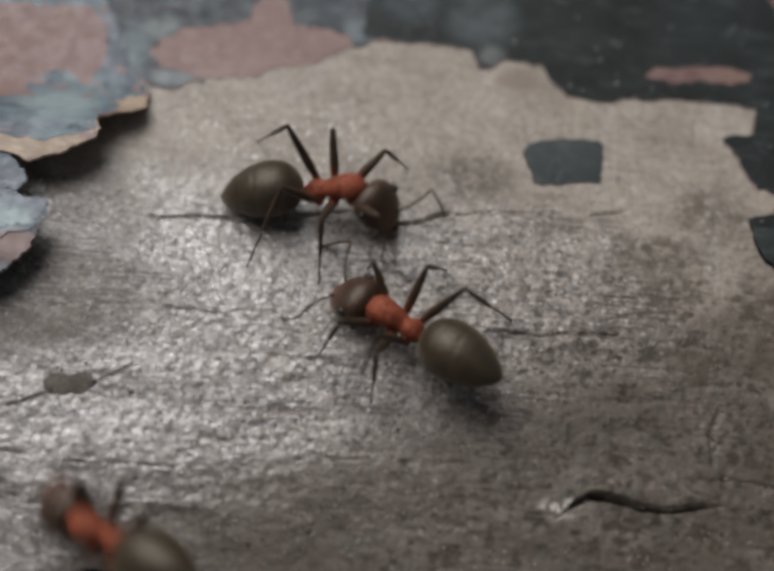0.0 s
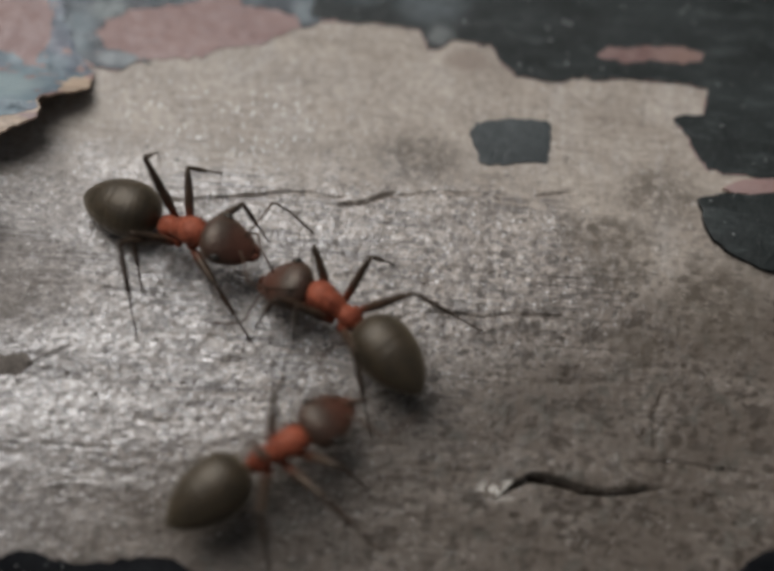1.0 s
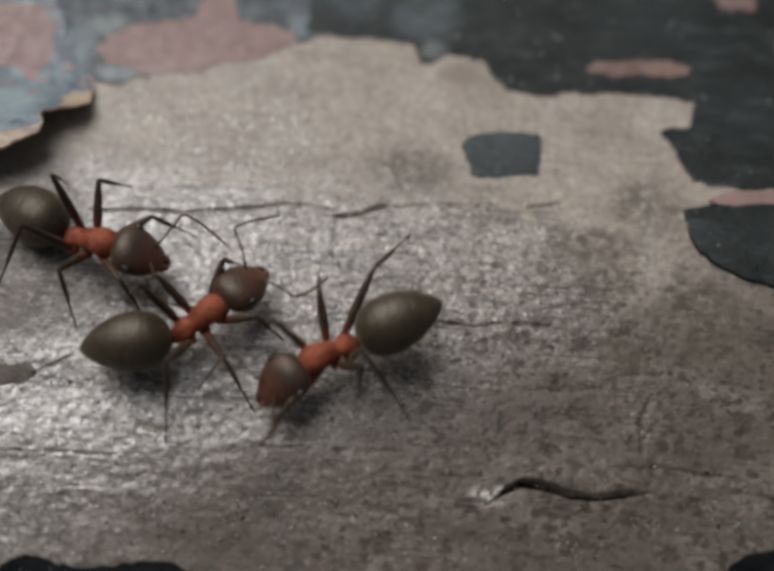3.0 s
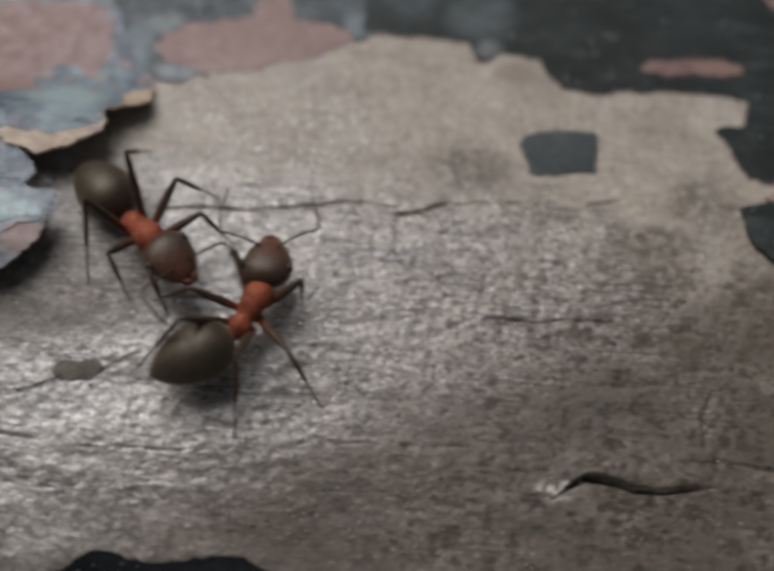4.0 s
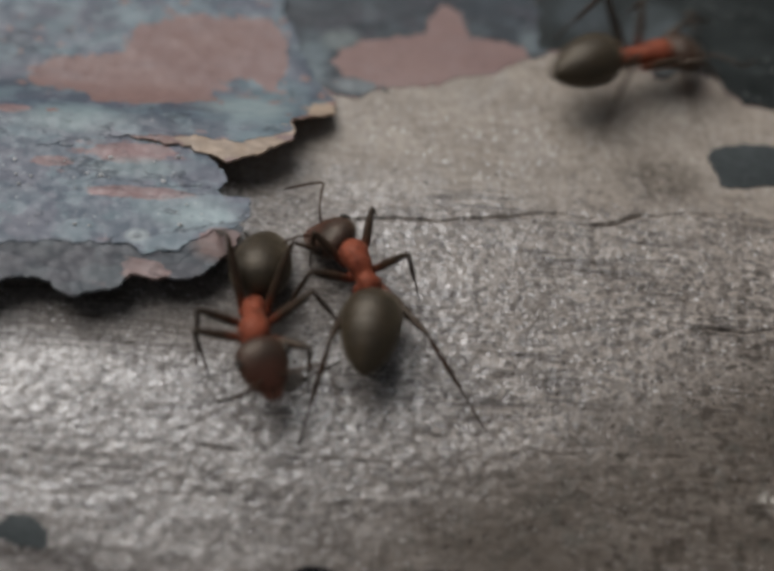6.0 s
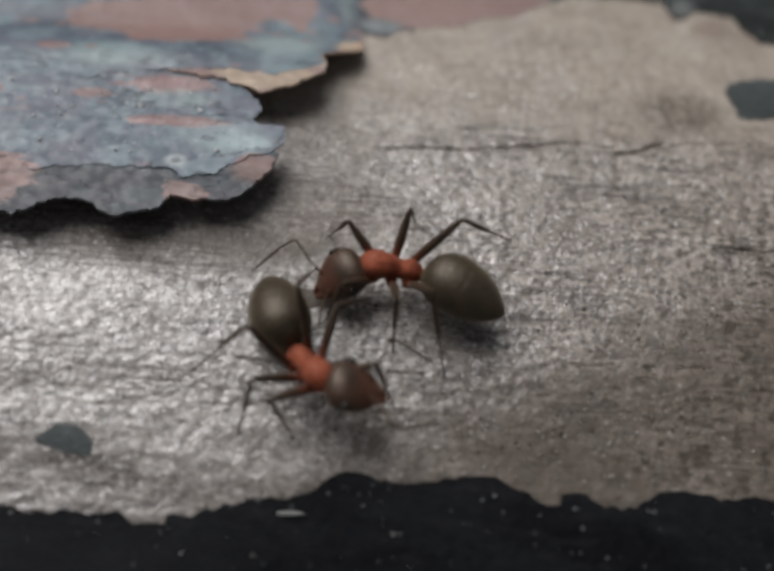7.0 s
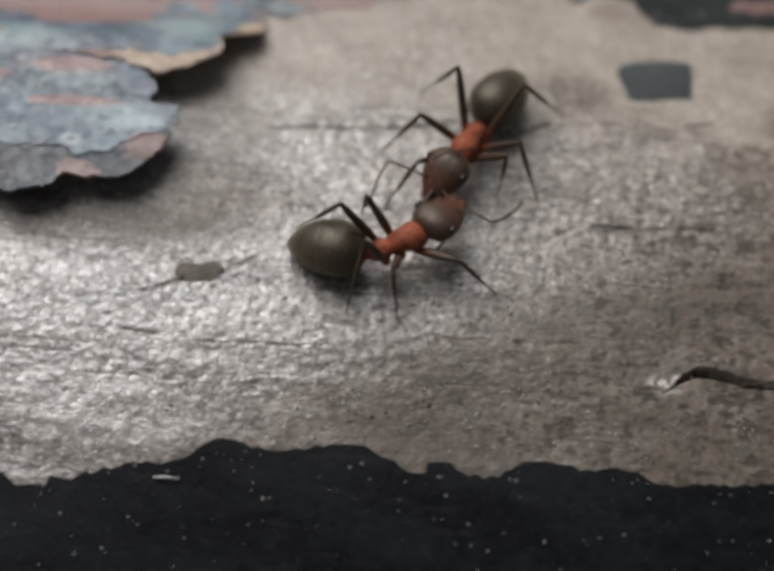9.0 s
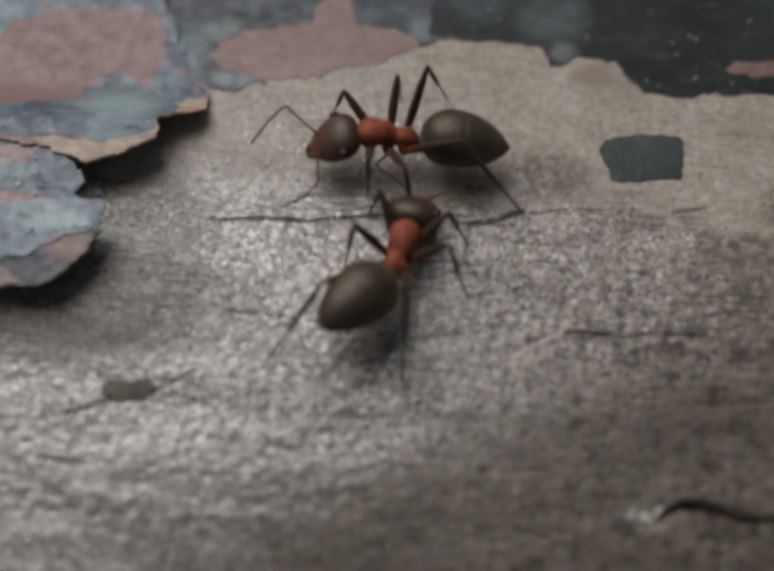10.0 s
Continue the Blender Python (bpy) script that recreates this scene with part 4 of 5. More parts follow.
def head_mesh():
    bm = bmesh.new()
    rows = [(-0.06, 0.0, 0.14, 0.12), (-0.01, 0.02, 0.42, 0.28), (0.08, 0.03, 0.62, 0.41), (0.24, 0.02, 0.78, 0.51), (0.46, 0.0, 0.87, 0.56), (0.72, -0.06, 0.88, 0.56), (0.98, -0.14, 0.82, 0.51), (1.22, -0.23, 0.70, 0.42),
            (1.44, -0.32, 0.54, 0.31), (1.58, -0.38, 0.40, 0.21), (1.66, -0.42, 0.24, 0.11)]
    lathe(bm, [(x * 0.97, z, w * 0.95, h * 0.95) for x, z, w, h in rows], 24)
    return bm


ANT_MESHES = {}


def ant(label):
    """A wood ant; +x is ahead, the base lies under the waist of the thorax."""
    thing = tagged(new("ant"), label, "ant", "ants on the board")
    limbs = {}

    def piece(name, key, build, material, parent, at=(0, 0, 0), tag=""):
        if key not in ANT_MESHES:
            bm = bmesh.new()
            made = build(bm)
            ob = part(name, made or bm, material, parent)
            ANT_MESHES[key] = ob.data
        else:
            ob = new(name, ANT_MESHES[key])
            ob.parent = parent
        ob.location = [v * MM for v in at]
        return tagged(ob, tag) if tag else ob

    piece("thorax", "thorax", lambda bm: (bm.free(), thorax_mesh())[1], THORAX, thing, tag="rust-red thorax")
    piece("waist_scale", "scale", lambda bm: ball(bm, (-1.09, 0, 1.06), (0.08, 0.22, 0.27), 10), THORAX, thing)
    limbs["gaster"] = piece("gaster", "gaster", lambda bm: (bm.free(), gaster_mesh())[1], GASTER, thing, WAIST, "brown-black gaster with pale sheen")
    head = limbs["head"] = piece("head", "head", lambda bm: (bm.free(), head_mesh())[1], HEAD, thing, NECK, "dark red-brown head")
    for side in (1, -1):
        piece("eye", ("eye", side), lambda bm: ball(bm, (0.62, side * 0.76, 0.17), (0.18, 0.11, 0.14), 10), EYE, head)
        piece("mandible", ("jaw", side), lambda bm: tube(bm, [(1.38, side * 0.24, -0.40), (1.56, side * 0.18, -0.48), (1.70, side * 0.10, -0.54), (1.78, side * 0.01, -0.56)],
                                                         [0.14, 0.16, 0.12, 0.05], 8), HEAD, head)
        limbs["antenna", side] = piece("antenna", ("antenna", side), lambda bm: tube(bm, [(0, 0, 0), (0.25, side * 0.42, 0.22), (0.45, side * 0.95, 0.36), (0.52, side * 1.22, 0.36), (0.66, side * 1.30, 0.28),
                                                                                       (1.1, side * 1.28, 0.02), (1.6, side * 1.14, -0.26), (2.05, side * 0.98, -0.46)],
                                                                                     [0.04, 0.036, 0.042, 0.046, 0.038, 0.042, 0.046, 0.03], 7), LEG, head, (1.28, side * 0.27, 0.0))
        for kind in COXA:
            long, low = FEMUR[kind], SHIN[kind]
            x, y, z = COXA[kind]
            piece("coxa", ("coxa", kind, side), lambda bm: tube(bm, [(0, -side * y * 0.6, 0.20), (0.04, -side * y * 0.2, 0.08), (0.02, side * 0.06, -0.01), (0, side * 0.12, -0.03)], [0.17, 0.20, 0.16, 0.08], 10),
                  THORAX, thing, (x, side * y, z))
            femur = piece("femur", ("femur", kind), lambda bm: tube(bm, [(-0.02, 0, 0), (0.12, 0, 0.0), (0.35 * long, 0, 0.01), (0.7 * long, 0, 0.0), (0.96 * long, 0, 0), (1.02 * long, 0, 0)],
                                                                    [0.08, 0.12, 0.16, 0.135, 0.085, 0.045], 10), FEMUR_SHELL, thing, (x, side * y, z))
            shin = piece("shin", ("shin", kind), lambda bm: tube(bm, [(-0.03, 0, 0), (0.08 * low, 0, 0), (0.3 * low, 0, 0), (0.5 * low, 0, 0), (0.56 * low, 0, 0), (0.75 * low, 0, 0.02),
                                                                      (0.93 * low, 0, 0.0), (1.0 * low, 0, 0.05)], [0.05, 0.075, 0.09, 0.07, 0.038, 0.034, 0.032, 0.022], 8), LEG, femur, (long, 0, 0))
            limbs[kind, side] = (femur, shin)
    return thing, limbs


# an ant's way: seconds; x, y and lift in millimetres; yaw and pitch; yaw and pitch of the gaster, then of the head
FIRST = [
    (0, -6.75, -1.71, 0.24, -1, -4, 4, -9, -38, 27), (0.1, -6.96, -2.52, 0.23, -16, -4, -1, -6, -28, 24),
    (0.3, -7.25, -1.95, 0.22, -6, -5, 4, -0, -22, 19), (0.5, -8.24, -2.50, 0.20, -12, -5, 10, 5, -17, 13),
    (0.8, -9.91, -3.74, 0.26, -27, -13, 13, 9, -4, 12), (1, -9.25, -4.34, 0.30, -26, -18, 5, 11, 16, 12),
    (1.2, -9.13, -5.29, 0.26, -32, -14, 3, 8, 9, 9), (1.5, -10.34, -5.77, 0.21, -16, -8, -22, 4, 19, 6),
    (1.8, -9.16, -5.18, 0.23, 4, -4, -26, 9, 13, -1), (2, -8.25, -4.55, 0.24, 11, -2, -25, 13, 5, -5),
    (2.2, -7.33, -4.52, 0.23, 20, -2, -28, 11, 9, -2), (2.5, -6.73, -6.28, 0.21, 3, -3, -28, 7, 10, 2),
    (2.7, -7.64, -6.83, 0.21, 24, -3, -32, 7, 15, 0), (3.3, -9.57, -6.86, 0.22, 52, -3, -22, 6, 11, -5),
    (3.8, -10.06, -7.33, 0.24, 72, -2, -35, 5, 27, -9), (4, -9.19, -6.70, 0.24, 63, -2, -33, 4, 26, -10),
    (4.2, -9.55, -6.92, 0.24, 70, -3, -38, 2, 15, -7), (4.5, -11.69, -5.94, 0.23, 109, -4, -52, -2, 5, -2),
    (4.8, -11.31, -6.72, 0.22, 100, -2, -39, -3, -3, 4), (5, -12.22, -6.93, 0.21, 109, -0, -36, -4, -3, 8),
    (5.2, -12.42, -6.17, 0.20, 107, -0, -30, -2, -5, 5), (5.5, -13.25, -5.52, 0.20, 116, -0, -28, 1, -3, 2),
    (5.7, -12.37, -5.07, 0.19, 118, 1, -31, 3, 12, 4), (6, -12.32, -5.32, 0.19, 118, 3, -33, 5, 31, 8),
    (6.2, -10.64, -6.92, 0.19, 124, 2, -34, 5, 33, 9), (6.7, -11.15, -7.63, 0.19, 158, 0, -25, 4, 27, 12),
    (7.3, -13.31, -8.52, 0.20, 198, -2, -28, 3, 32, 17), (7.5, -12.51, -8.35, 0.20, 193, -2, -22, 2, 27, 18),
    (7.8, -11.27, -8.64, 0.20, 219, -3, -14, 6, 17, 15), (8, -10.76, -8.45, 0.20, 212, -3, 0, 9, 2, 13),
    (8.2, -8.62, -7.34, 0.20, 228, -5, -2, 8, -2, 14), (8.5, -7.81, -6.15, 0.20, 240, -8, -1, 7, -11, 16),
    (8.8, -6.43, -4.51, 0.20, 250, -8, -6, 7, -15, 15), (9, -5.87, -3.62, 0.19, 248, -8, -7, 7, -19, 15),
    (9.2, -4.97, -2.35, 0.19, 240, -10, -3, 10, -12, 17), (9.5, -5.78, -1.13, 0.19, 224, -12, -1, 16, 3, 19),
    (9.8, -6.61, -0.36, 0.24, 188, -5, -8, 8, 15, 10), (10, -7.36, 0.21, 0.27, 181, -1, -4, 3, 15, 5),
]
SECOND = [
    (0, -4.30, -6.29, 0.17, 151, 4, -2, 12, -3, 14), (0.3, -3.59, -6.52, 0.18, 138, 4, -6, 18, -16, 5),
    (0.5, -3.05, -5.98, 0.19, 133, 3, -14, 22, -19, -1), (0.8, -4.29, -6.55, 0.18, 159, 2, -19, 12, 9, 0),
    (1, -4.32, -6.49, 0.18, 148, 1, -15, 6, 21, 1), (1.2, -4.97, -7.23, 0.18, 173, 2, -16, 10, 15, 1),
    (1.5, -4.30, -6.61, 0.19, 153, 2, -13, 17, 3, 1), (1.8, -4.19, -5.69, 0.19, 129, 1, -3, 9, -1, 5),
    (2, -3.54, -3.71, 0.20, 110, -1, 3, 4, -2, 7), (2.2, -3.99, -3.47, 0.20, 117, 1, -2, 9, 8, 1),
    (2.5, -4.75, -3.56, 0.19, 152, 3, -13, 18, 26, -8), (2.7, -4.36, -3.80, 0.19, 175, 3, -5, 17, 17, -6),
    (3, -4.20, -7.57, 0.19, 209, 3, -3, 15, 13, -2), (3.3, -9.25, -11.42, 0.19, 206, 2, -1, 14, 9, 1),
    (3.6, -15.40, -14.07, 0.19, 185, 2, 1, 12, 5, 5), (3.8, -20.13, -14.79, 0.19, 154, 2, 11, 11, -7, 7),
    (4, -20.55, -12.92, 0.20, 122, 2, 11, 10, -7, 9), (4.2, -19.74, -10.89, 0.20, 112, 2, 9, 9, -7, 12),
    (4.5, -19.95, -8.09, 0.30, 119, 1, 1, 8, 0, 15), (4.8, -20.03, -6.52, 1.08, 101, 6, 10, 8, -10, 9),
    (5, -20.53, -5.28, 1.47, 95, 10, 3, 8, -4, 4), (5.2, -19.42, -3.74, 1.56, 54, 5, 7, -0, -5, 16),
    (5.5, -16.35, -1.71, 1.57, 7, -1, -2, -13, 8, 34), (5.7, -14.14, 0.00, 1.13, 13, 2, 10, -5, 6, 23),
    (5.8, -11.81, 2.04, 0.42, 21, 3, 8, -0, 13, 17), (6, -2.98, 4.35, 0.38, 13, 6, 20, 8, 11, 6),
    (6.2, 0.85, 5.78, 0.38, 33, 6, 20, 8, 11, 6), (6.6, 5.85, 8.80, 0.38, 26, 6, 25, 8, 6, 6),
    (7.2, 11.85, 12.80, 0.38, 26, 6, 25, 8, 6, 6), (10, 11.85, 12.80, 0.38, 26, 6, 25, 8, 6, 6),
]
THIRD = [
    (0, -22.85, -3.32, 1.33, -12, -6, -26, 2, 16, 20), (1.2, -21.85, -3.32, 1.33, -12, -6, -26, 2, 16, 20),
    (1.5, -17.02, -4.18, 1.33, -9, -6, -23, 2, 13, 20), (1.8, -15.62, -4.44, 1.08, 8, -6, -23, 2, 13, 20),
    (2, -15.13, -3.92, 0.58, -13, -6, 0, 2, -10, 20), (2.2, -14.89, -3.71, 0.38, 7, -6, 4, 3, -12, 19),
    (2.5, -13.90, -3.92, 0.17, -11, -8, -15, 5, 9, 18), (2.7, -11.80, -4.50, 0.19, -14, -9, -11, 5, 6, 16),
    (3.3, -12.92, -4.33, 0.25, -22, -12, -13, 5, 13, 8), (3.8, -13.97, -3.93, 0.30, -34, -14, -12, 4, 16, 2),
    (4, -12.88, -4.31, 0.32, -47, -15, 1, 4, 5, -0), (4.2, -14.00, -3.96, 0.26, -16, -13, -23, 4, 25, 4),
    (4.5, -14.43, -5.01, 0.17, -71, -9, -2, 3, -1, 11), (4.8, -13.93, -5.44, 0.20, -71, -3, -2, 2, 8, 12),
    (5, -14.33, -5.39, 0.21, -78, 0, -7, 2, 18, 13), (5.2, -14.46, -5.00, 0.20, -82, -4, -5, 4, -4, 13),
    (5.5, -15.26, -5.49, 0.18, -70, -11, -12, 8, -28, 13), (5.7, -15.18, -6.40, 0.32, -94, -13, 2, 4, -23, 11),
    (6, -15.53, -7.59, 0.53, -84, -15, -12, -3, 21, 7), (6.2, -15.45, -8.71, 0.51, -63, -16, -28, -2, 40, 8),
    (6.7, -14.93, -10.85, 0.49, -52, -17, -28, 1, 49, 9), (7.3, -14.02, -12.74, 0.45, -45, -19, -14, 4, 45, 10),
    (7.5, -13.89, -12.49, 0.44, -43, -19, -13, 6, 47, 11), (7.8, -13.82, -12.34, 0.62, -40, -21, -14, 5, 47, 5),
    (8, -13.73, -11.74, 0.75, -32, -23, -13, 4, 47, 1), (8.2, -11.17, -11.00, 0.52, -11, -16, -22, 2, 39, -0),
    (8.5, -10.26, -10.04, 0.18, 9, -6, -37, -1, 30, -2), (8.8, -8.37, -8.85, 0.22, 15, -6, -37, -4, 32, -6),
    (9, -8.05, -7.75, 0.25, 21, -7, -33, -6, 31, -8), (9.2, -6.95, -6.69, 0.22, 28, -1, -27, 2, 31, -9),
    (9.5, -6.71, -4.86, 0.18, 55, 6, -17, 15, 31, -11), (9.8, -6.85, -4.64, 0.18, 69, 6, -22, 12, 13, -1),
    (10, -6.82, -4.20, 0.18, 75, 6, -27, 9, 4, 6),
]
RUNNER = [
    (0, -12.60, -13.46, 0.19, 154, 14, 7, 22, -18, 4), (0.1, -14.06, -10.73, 0.20, 117, 11, 4, 18, -10, 4),
    (0.2, -10.80, -10.83, 0.21, 74, 8, 5, 14, -6, 4), (0.3, -8.30, -10.25, 0.22, 41, 5, 10, 10, -5, 4),
    (0.5, -7.70, -9.77, 0.24, 46, -1, 5, 2, 10, 3), (0.8, -7.99, -10.43, 0.26, 52, -1, 15, 3, 3, 0),
    (1, -5.77, -11.03, 0.26, 32, -1, 10, 4, 10, -2), (1.1, -2.88, -11.07, 0.26, 22, -1, 9, 4, 11, -2),
    (1.2, 0.32, -11.18, 0.26, 16, -1, 6, 4, 14, -2), (1.3, 8.68, -9.27, 0.26, 8, -1, 12, 4, 8, -2),
    (1.5, 13.72, -8.74, 0.26, 3, -1, 11, 4, 9, -2), (1.8, 22.00, -7.79, 0.26, 3, -1, 12, 4, 8, -2),
    (10, 22.00, -7.79, 0.26, 3, -1, 12, 4, 8, -2),
]
TURNER = [
    (0, -33.83, -9.89, 0.27, 4, -16, -2, 8, 4, 27), (4.2, -33.83, -9.89, 0.27, 4, -16, -2, 8, 4, 27),
    (4.7, -21.18, -9.87, 0.27, 7, -16, -7, 8, 9, 27), (5, -20.88, -10.22, 0.27, 15, -16, 1, 8, 1, 27),
    (5.1, -19.38, -11.26, 0.27, -21, -16, -15, 8, 17, 27), (5.2, -19.00, -14.66, 0.27, -89, -16, -2, 8, 4, 27),
    (5.3, -19.82, -16.06, 0.27, -87, -16, -3, 8, 5, 27), (5.5, -20.59, -19.81, 0.27, -86, -16, -2, 8, 4, 27),
    (5.9, -22.83, -22.89, 0.27, -98, -16, -2, 8, 4, 27), (10, -22.83, -22.89, 0.27, -98, -16, -2, 8, 4, 27),
]
PASSER = [
    (0, -42.05, -21.85, 0.22, 30, -1, -1, -3, -11, 7), (6.6, -42.05, -21.85, 0.22, 30, -1, -1, -3, -11, 7),
    (7.3, -25.01, -18.43, 0.22, 32, -1, -2, -3, -10, 7), (7.4, -22.03, -16.88, 0.22, 32, -1, -5, -3, -7, 7),
    (7.5, -18.82, -14.82, 0.22, 18, -1, -1, -3, -11, 7), (7.6, -17.87, -13.48, 0.21, 38, -0, -2, 1, -4, 5),
    (7.8, -20.55, -11.90, 0.19, 37, 1, 15, 8, -11, 2), (7.9, -20.79, -9.04, 0.18, 32, 1, 15, 12, -5, 0),
    (8, -21.06, -9.45, 0.17, 34, 2, 29, 16, -14, -1), (8.2, -18.32, -9.36, 0.22, 3, -0, 5, 5, -8, 2),
    (8.4, -17.82, -7.82, 0.27, 31, -3, -30, -5, 9, 5), (8.5, -17.28, -7.26, 0.30, 24, -4, -30, -11, -0, 7),
    (8.6, -21.16, -7.47, 0.70, 100, -4, -31, -11, 1, 7), (8.8, -25.56, -7.15, 1.40, 108, -4, -31, -11, 1, 7),
    (9.2, -28.06, -3.76, 1.45, 113, -4, -30, -11, -0, 7), (9.6, -31.80, -0.06, 1.45, 114, -4, -27, -11, -3, 7),
    (10, -31.80, 0.94, 1.45, 114, -4, -27, -11, -3, 7),
]
# where feet stand: seconds, leg, side, x, y
FEET = {
    'first': [
        (0.5, 'hind', -1, -10.35, -4.16), (0.5, 'middle', -1, -7.87, -5.67), (0.5, 'front', -1, -6.61, -4.24), (1, 'hind', -1, -10.63, -7.57),
        (1, 'front', -1, -7.05, -7.26), (1.5, 'middle', -1, -10.80, -7.89), (1.5, 'front', -1, -8.76, -7.85), (1.5, 'middle', 1, -10.56, -2.09),
        (1.5, 'front', 1, -8.23, -3.18), (2, 'hind', -1, -10.73, -5.80), (2, 'middle', -1, -8.39, -8.34), (2, 'front', -1, -5.69, -5.67),
        (2.5, 'hind', -1, -9.27, -7.18), (2.5, 'middle', -1, -6.70, -7.68), (2.5, 'front', -1, -3.98, -7.39), (4.5, 'middle', -1, -8.56, -6.35),
        (4.5, 'hind', 1, -13.99, -9.75), (5, 'middle', -1, -8.01, -6.60), (5, 'hind', -1, -9.68, -11.81), (5, 'hind', 1, -13.76, -10.38),
        (5.5, 'middle', -1, -10.11, -5.18), (5.5, 'hind', 1, -13.99, -10.12), (6, 'hind', -1, -8.13, -9.86), (6, 'middle', -1, -10.42, -5.42),
        (6, 'hind', 1, -13.94, -10.70), (7.5, 'hind', 1, -9.23, -10.87), (7.5, 'middle', 1, -11.69, -10.20), (8, 'hind', 1, -6.28, -8.21),
        (8, 'middle', 1, -8.92, -11.24), (8, 'front', 1, -11.26, -10.10), (8.5, 'hind', 1, -4.48, -5.04), (8.5, 'middle', 1, -5.52, -8.03),
        (8.5, 'front', 1, -7.32, -9.07), (8.5, 'middle', -1, -10.88, -6.26), (9, 'hind', 1, -2.33, -1.19), (9, 'middle', 1, -3.30, -5.04),
        (9, 'front', 1, -4.77, -4.95), (9.5, 'hind', 1, -2.28, -0.15), (9.5, 'middle', 1, -3.36, -2.15), (10, 'hind', 1, -2.84, -1.65),
        (10, 'front', 1, -7.97, -1.15), (10, 'hind', -1, -5.58, 2.93),
    ],
    'second': [
        (0, 'hind', 1, -5.78, -8.64), (0.5, 'hind', -1, 1.87, -6.79), (1, 'hind', -1, 0.33, -6.40), (1, 'front', 1, -6.94, -6.78),
        (1, 'middle', 1, -5.68, -7.11), (1.5, 'hind', -1, 0.03, -6.06), (2, 'hind', -1, 0.37, -6.34), (2, 'middle', 1, -5.08, -3.94),
        (2.5, 'hind', -1, -1.02, -3.01), (2.5, 'hind', 1, -3.54, -5.81), (4.5, 'middle', -1, -16.98, -9.34),
    ],
    'third': [
        (2.5, 'front', -1, -12.84, -5.38), (2.5, 'front', 1, -13.05, -1.16), (4, 'middle', -1, -13.32, -6.14), (4, 'hind', -1, -14.80, -5.58),
        (4, 'front', 1, -10.09, -3.79), (4, 'middle', 1, -10.81, -1.96), (4.5, 'middle', -1, -15.35, -8.23), (5, 'middle', -1, -14.67, -8.05),
        (6, 'middle', -1, -17.32, -8.31), (7.5, 'front', -1, -13.86, -15.31), (7.5, 'middle', -1, -16.40, -13.29), (7.5, 'front', 1, -11.01, -12.18),
        (8, 'front', -1, -13.56, -14.77), (8, 'middle', -1, -15.90, -12.68), (8.5, 'hind', -1, -12.75, -10.67), (8.5, 'middle', -1, -10.33, -11.57),
        (8.5, 'front', -1, -8.14, -11.87), (8.5, 'hind', 1, -12.85, -8.22), (9, 'hind', -1, -9.67, -9.77), (9, 'middle', -1, -7.93, -9.82),
        (9, 'front', -1, -4.66, -8.72), (9.5, 'hind', -1, -6.68, -8.14), (9.5, 'hind', 1, -9.78, -6.11), (9.5, 'front', -1, -4.57, -5.00),
        (10, 'hind', 1, -10.76, -7.66), (10, 'hind', -1, -6.42, -7.93), (10, 'middle', -1, -4.56, -4.85),
    ],
    'runner': [
        (0.5, 'front', -1, -4.83, -9.01), (0.5, 'middle', -1, -7.44, -11.84), (1, 'front', -1, -3.00, -11.67),
    ],
    'turner': [
    ],
    'passer': [
        (8, 'hind', 1, -24.52, -10.49), (8, 'middle', -1, -18.01, -11.71),
    ],
}

husk()
dust_on_black()
scatter("dirt_crumbs", 1500, on_wood(8.5, -16, -13.5, -2.4, 1.5), 0.055, CRUMB, wooden_board, 3)
scatter("sand_grains", 4200, on_wood(-28, 9, -14.2, -1.2), 0.043, SAND, wooden_board, 4)


def on_flake(dice):
    x, y = dice.uniform(-28, -17.2), dice.uniform(-4.6, -1.0)
    return x, y, float(lifted(1.25, 1.21)(np.array(x), np.array(y))) + 0.03


scatter("dust_grains", 46, on_flake, 0.075, GRAIN, peeling, 6)
ANTS = [
    (ant("red and black wood ant squaring up to another ant"), FIRST, "first", 0),
    (ant("red and black wood ant that runs up the peeling paint"), SECOND, "second", 1),
    (ant("red and black wood ant coming out from the paint flake"), THIRD, "third", 2),
    (ant("red and black wood ant running across the wood"), RUNNER, "runner", 3),
    (ant("red and black wood ant turning towards the black edge"), TURNER, "turner", 4),
    (ant("red and black wood ant passing below the paint flake"), PASSER, "passer", 5),
]


def leg_pose(coxa, foot, long, low):
    """The femur's pose in the ant's space and the knee's bend, for a foot on the ground."""
    v = Vector(foot) - Vector(coxa)
    reach = min(max(v.length, abs(long - low) + 0.15), (long + low) * 0.985)
    yaw = math.atan2(v.y, v.x)
    lean = math.atan2(v.z, math.hypot(v.x, v.y))
    raise_ = math.acos(max(-1, min(1, (long**2 + reach**2 - low**2) / (2 * long * reach))))
    bend = math.pi - math.acos(max(-1, min(1, (long**2 + low**2 - reach**2) / (2 * long * low))))
    return pose(*[c * MM for c in coxa], 0, -math.degrees(lean + raise_), math.degrees(yaw)), math.degrees(bend)


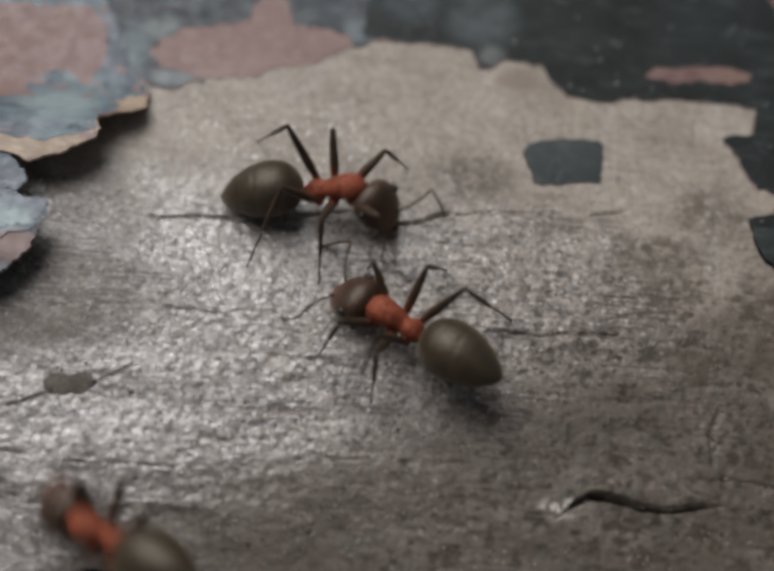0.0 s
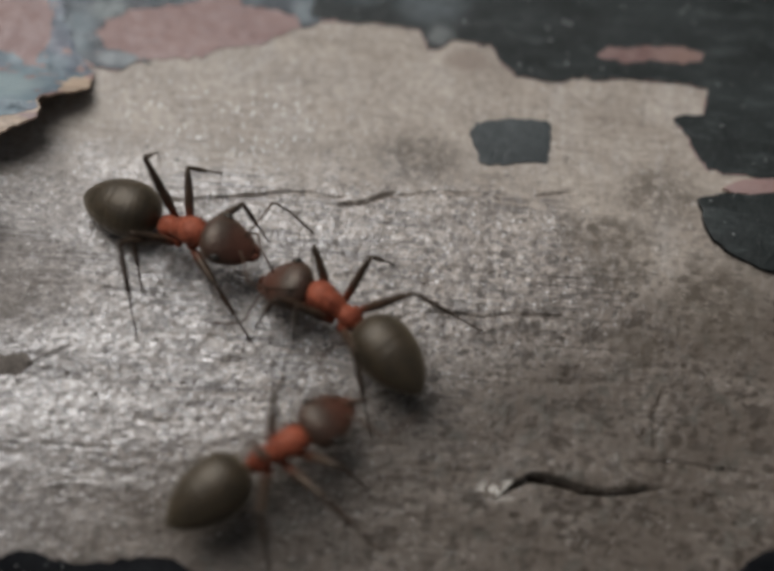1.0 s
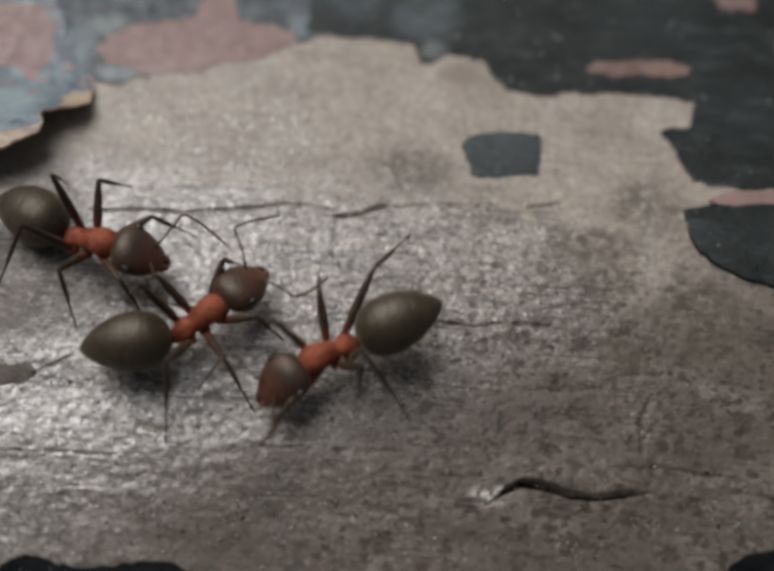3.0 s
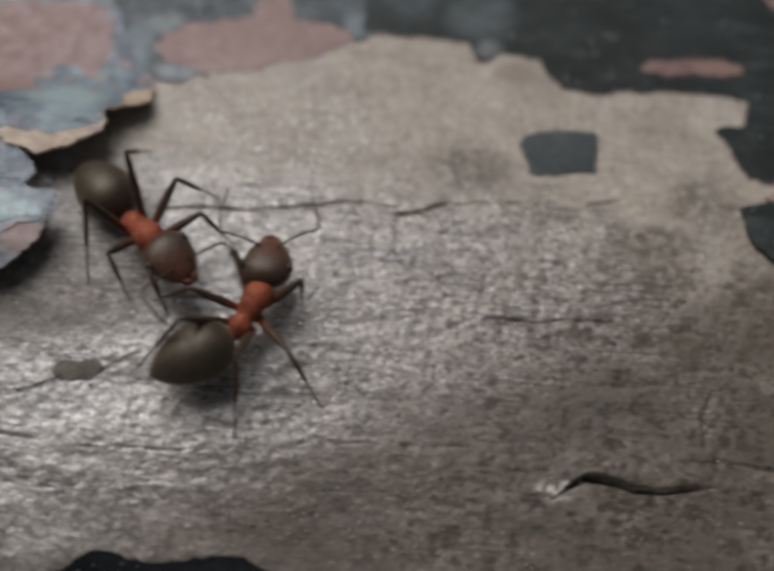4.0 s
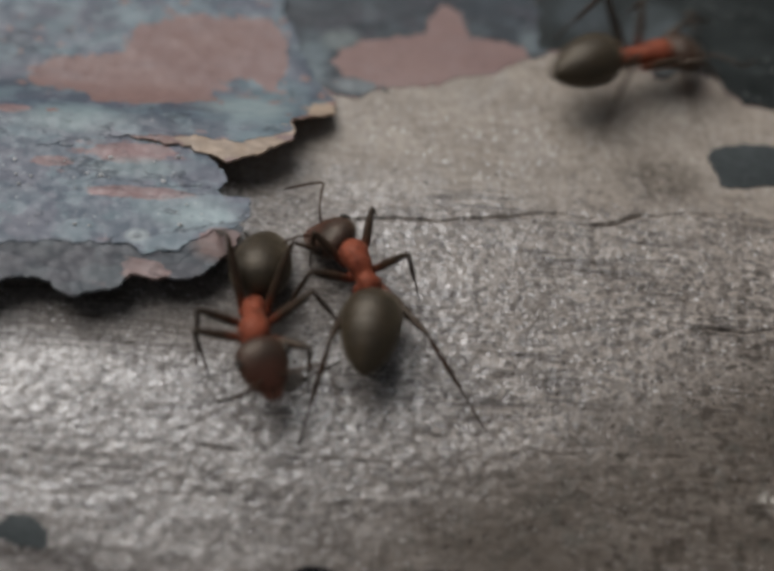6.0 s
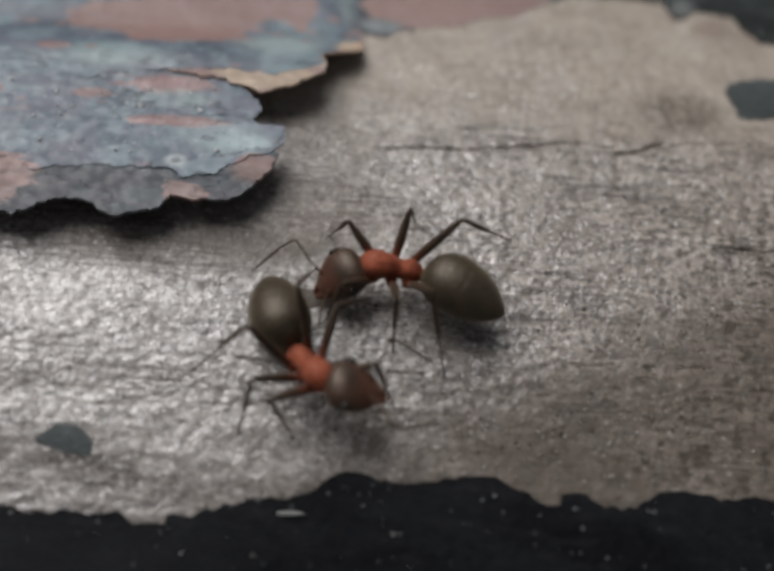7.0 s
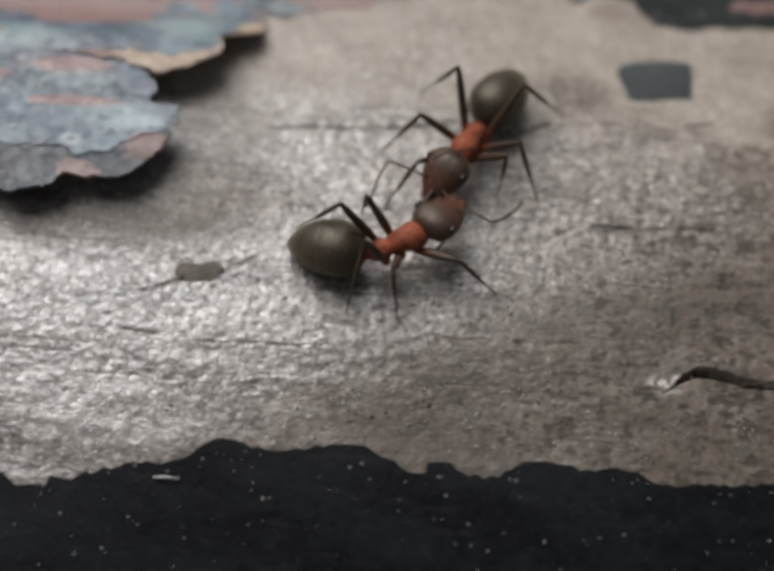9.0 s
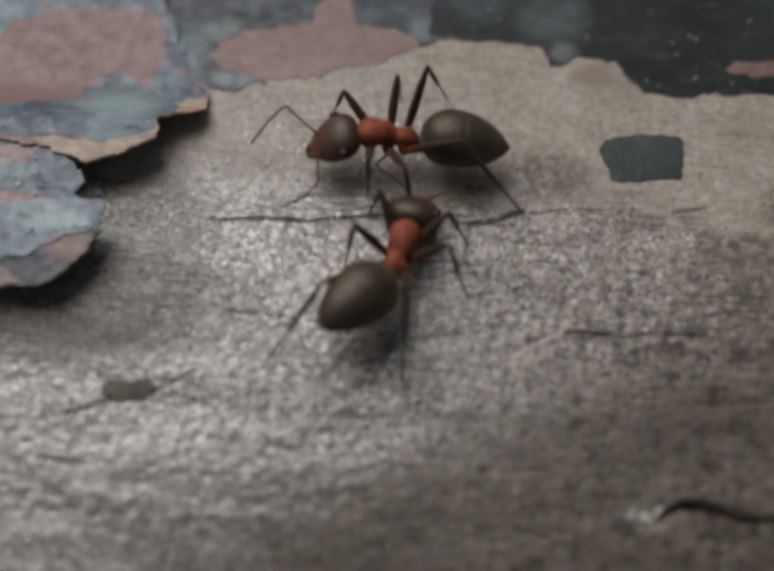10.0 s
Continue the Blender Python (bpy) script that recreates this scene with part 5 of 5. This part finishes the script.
def motions():
    """Every ant walks its way; its feet stay where they stand until a step is due."""
    ticks = [round(k / 10, 1) for k in range(101)]
    for (thing, limbs), rows, name, seed in ANTS:
        table = np.array(rows)
        at = lambda t: [float(np.interp(t, table[:, 0], table[:, c])) for c in range(1, 10)]
        stands = {(t, kind, side): (x, y) for t, kind, side, x, y in FEET[name]}
        dice = random.Random(seed)
        body, gaster, head = [], [], []
        feet, legs = {}, {key: ([], []) for key in GAIT}
        feelers = {1: [], -1: []}
        for t in ticks:
            x, y, lift, yaw, pitch, gy, gp, hy, hp = at(t)
            z = float(surf(y)) + lift
            slope = math.degrees(math.atan2(float(surf(y + 1)) - float(surf(y - 1)), 2))
            m = Matrix.Translation((x, y, z)) @ pose(0, 0, 0, slope, 0, 0) @ pose(0, 0, 0, 0, pitch, yaw)
            body.append((t, Matrix.Translation((x * MM, y * MM, z * MM)) @ pose(0, 0, 0, slope, 0, 0) @ pose(0, 0, 0, 0, pitch, yaw)))
            gaster.append((t, pose(*[c * MM for c in WAIST], 0, gp, gy)))
            head.append((t, pose(*[c * MM for c in NECK], 3 * math.sin(1.7 * t + seed), hp, hy)))
            for side in (1, -1):
                feelers[side].append((t, pose(1.28 * MM, side * 0.27 * MM, 0.0, 0, 10 * math.sin(7 * t + side + seed), side * 14 * math.sin(5 * t + 1.3 * side + seed))))
            ahead = at(min(t + 0.15, 10.0))
            m2 = Matrix.Translation((ahead[0], ahead[1], float(surf(ahead[1])) + ahead[2])) @ pose(0, 0, 0, 0, 0, ahead[3])
            floor_lift = max(0.0, lift - 0.35)
            for key in GAIT:
                kind, side = key
                home = Vector((REST[kind][0], side * REST[kind][1], 0))

                def stand(where, spread):
                    p = where @ (home + Vector((dice.uniform(-spread, spread), dice.uniform(-spread, spread), 0)))
                    return Vector((p.x, p.y, float(surf(p.y)) + floor_lift))

                if key not in feet:
                    feet[key] = stand(m, 0.35)
                off = (m.inverted() @ feet[key]) - home
                turn = round(t * 10) % 2 == GAIT[key]
                soon = stands.get((round(t + 0.1, 1), kind, side))
                if (t, kind, side) in stands:
                    fx, fy = stands[t, kind, side]
                    feet[key] = Vector((fx, fy, float(surf(fy)) + floor_lift))
                    foot = m.inverted() @ feet[key]
                elif soon is not None:
                    foot = (feet[key] + Vector((soon[0], soon[1], float(surf(soon[1])) + floor_lift))) / 2
                    foot.z += min(0.4, 0.3 * (foot - feet[key]).length)
                    foot = m.inverted() @ foot
                elif off.length > 2.6 or (off.length > 1.4 and turn):
                    feet[key] = stand(m2, 0.2)
                    foot = m.inverted() @ ((m @ home + feet[key]) / 2)
                    foot.z += 0.35
                else:
                    foot = m.inverted() @ feet[key]
                coxa = (COXA[kind][0], side * COXA[kind][1], COXA[kind][2])
                up, bend = leg_pose(coxa, foot, FEMUR[kind], SHIN[kind])
                legs[key][0].append((t, up))
                legs[key][1].append((t, pose(FEMUR[kind] * MM, 0, 0, 0, bend, 0)))
        walk(thing, body)
        walk(limbs["gaster"], gaster)
        walk(limbs["head"], head)
        for side in (1, -1):
            walk(limbs["antenna", side], feelers[side])
        for key, (ups, bends) in legs.items():
            walk(limbs[key][0], ups)
            walk(limbs[key][1], bends)


motions()
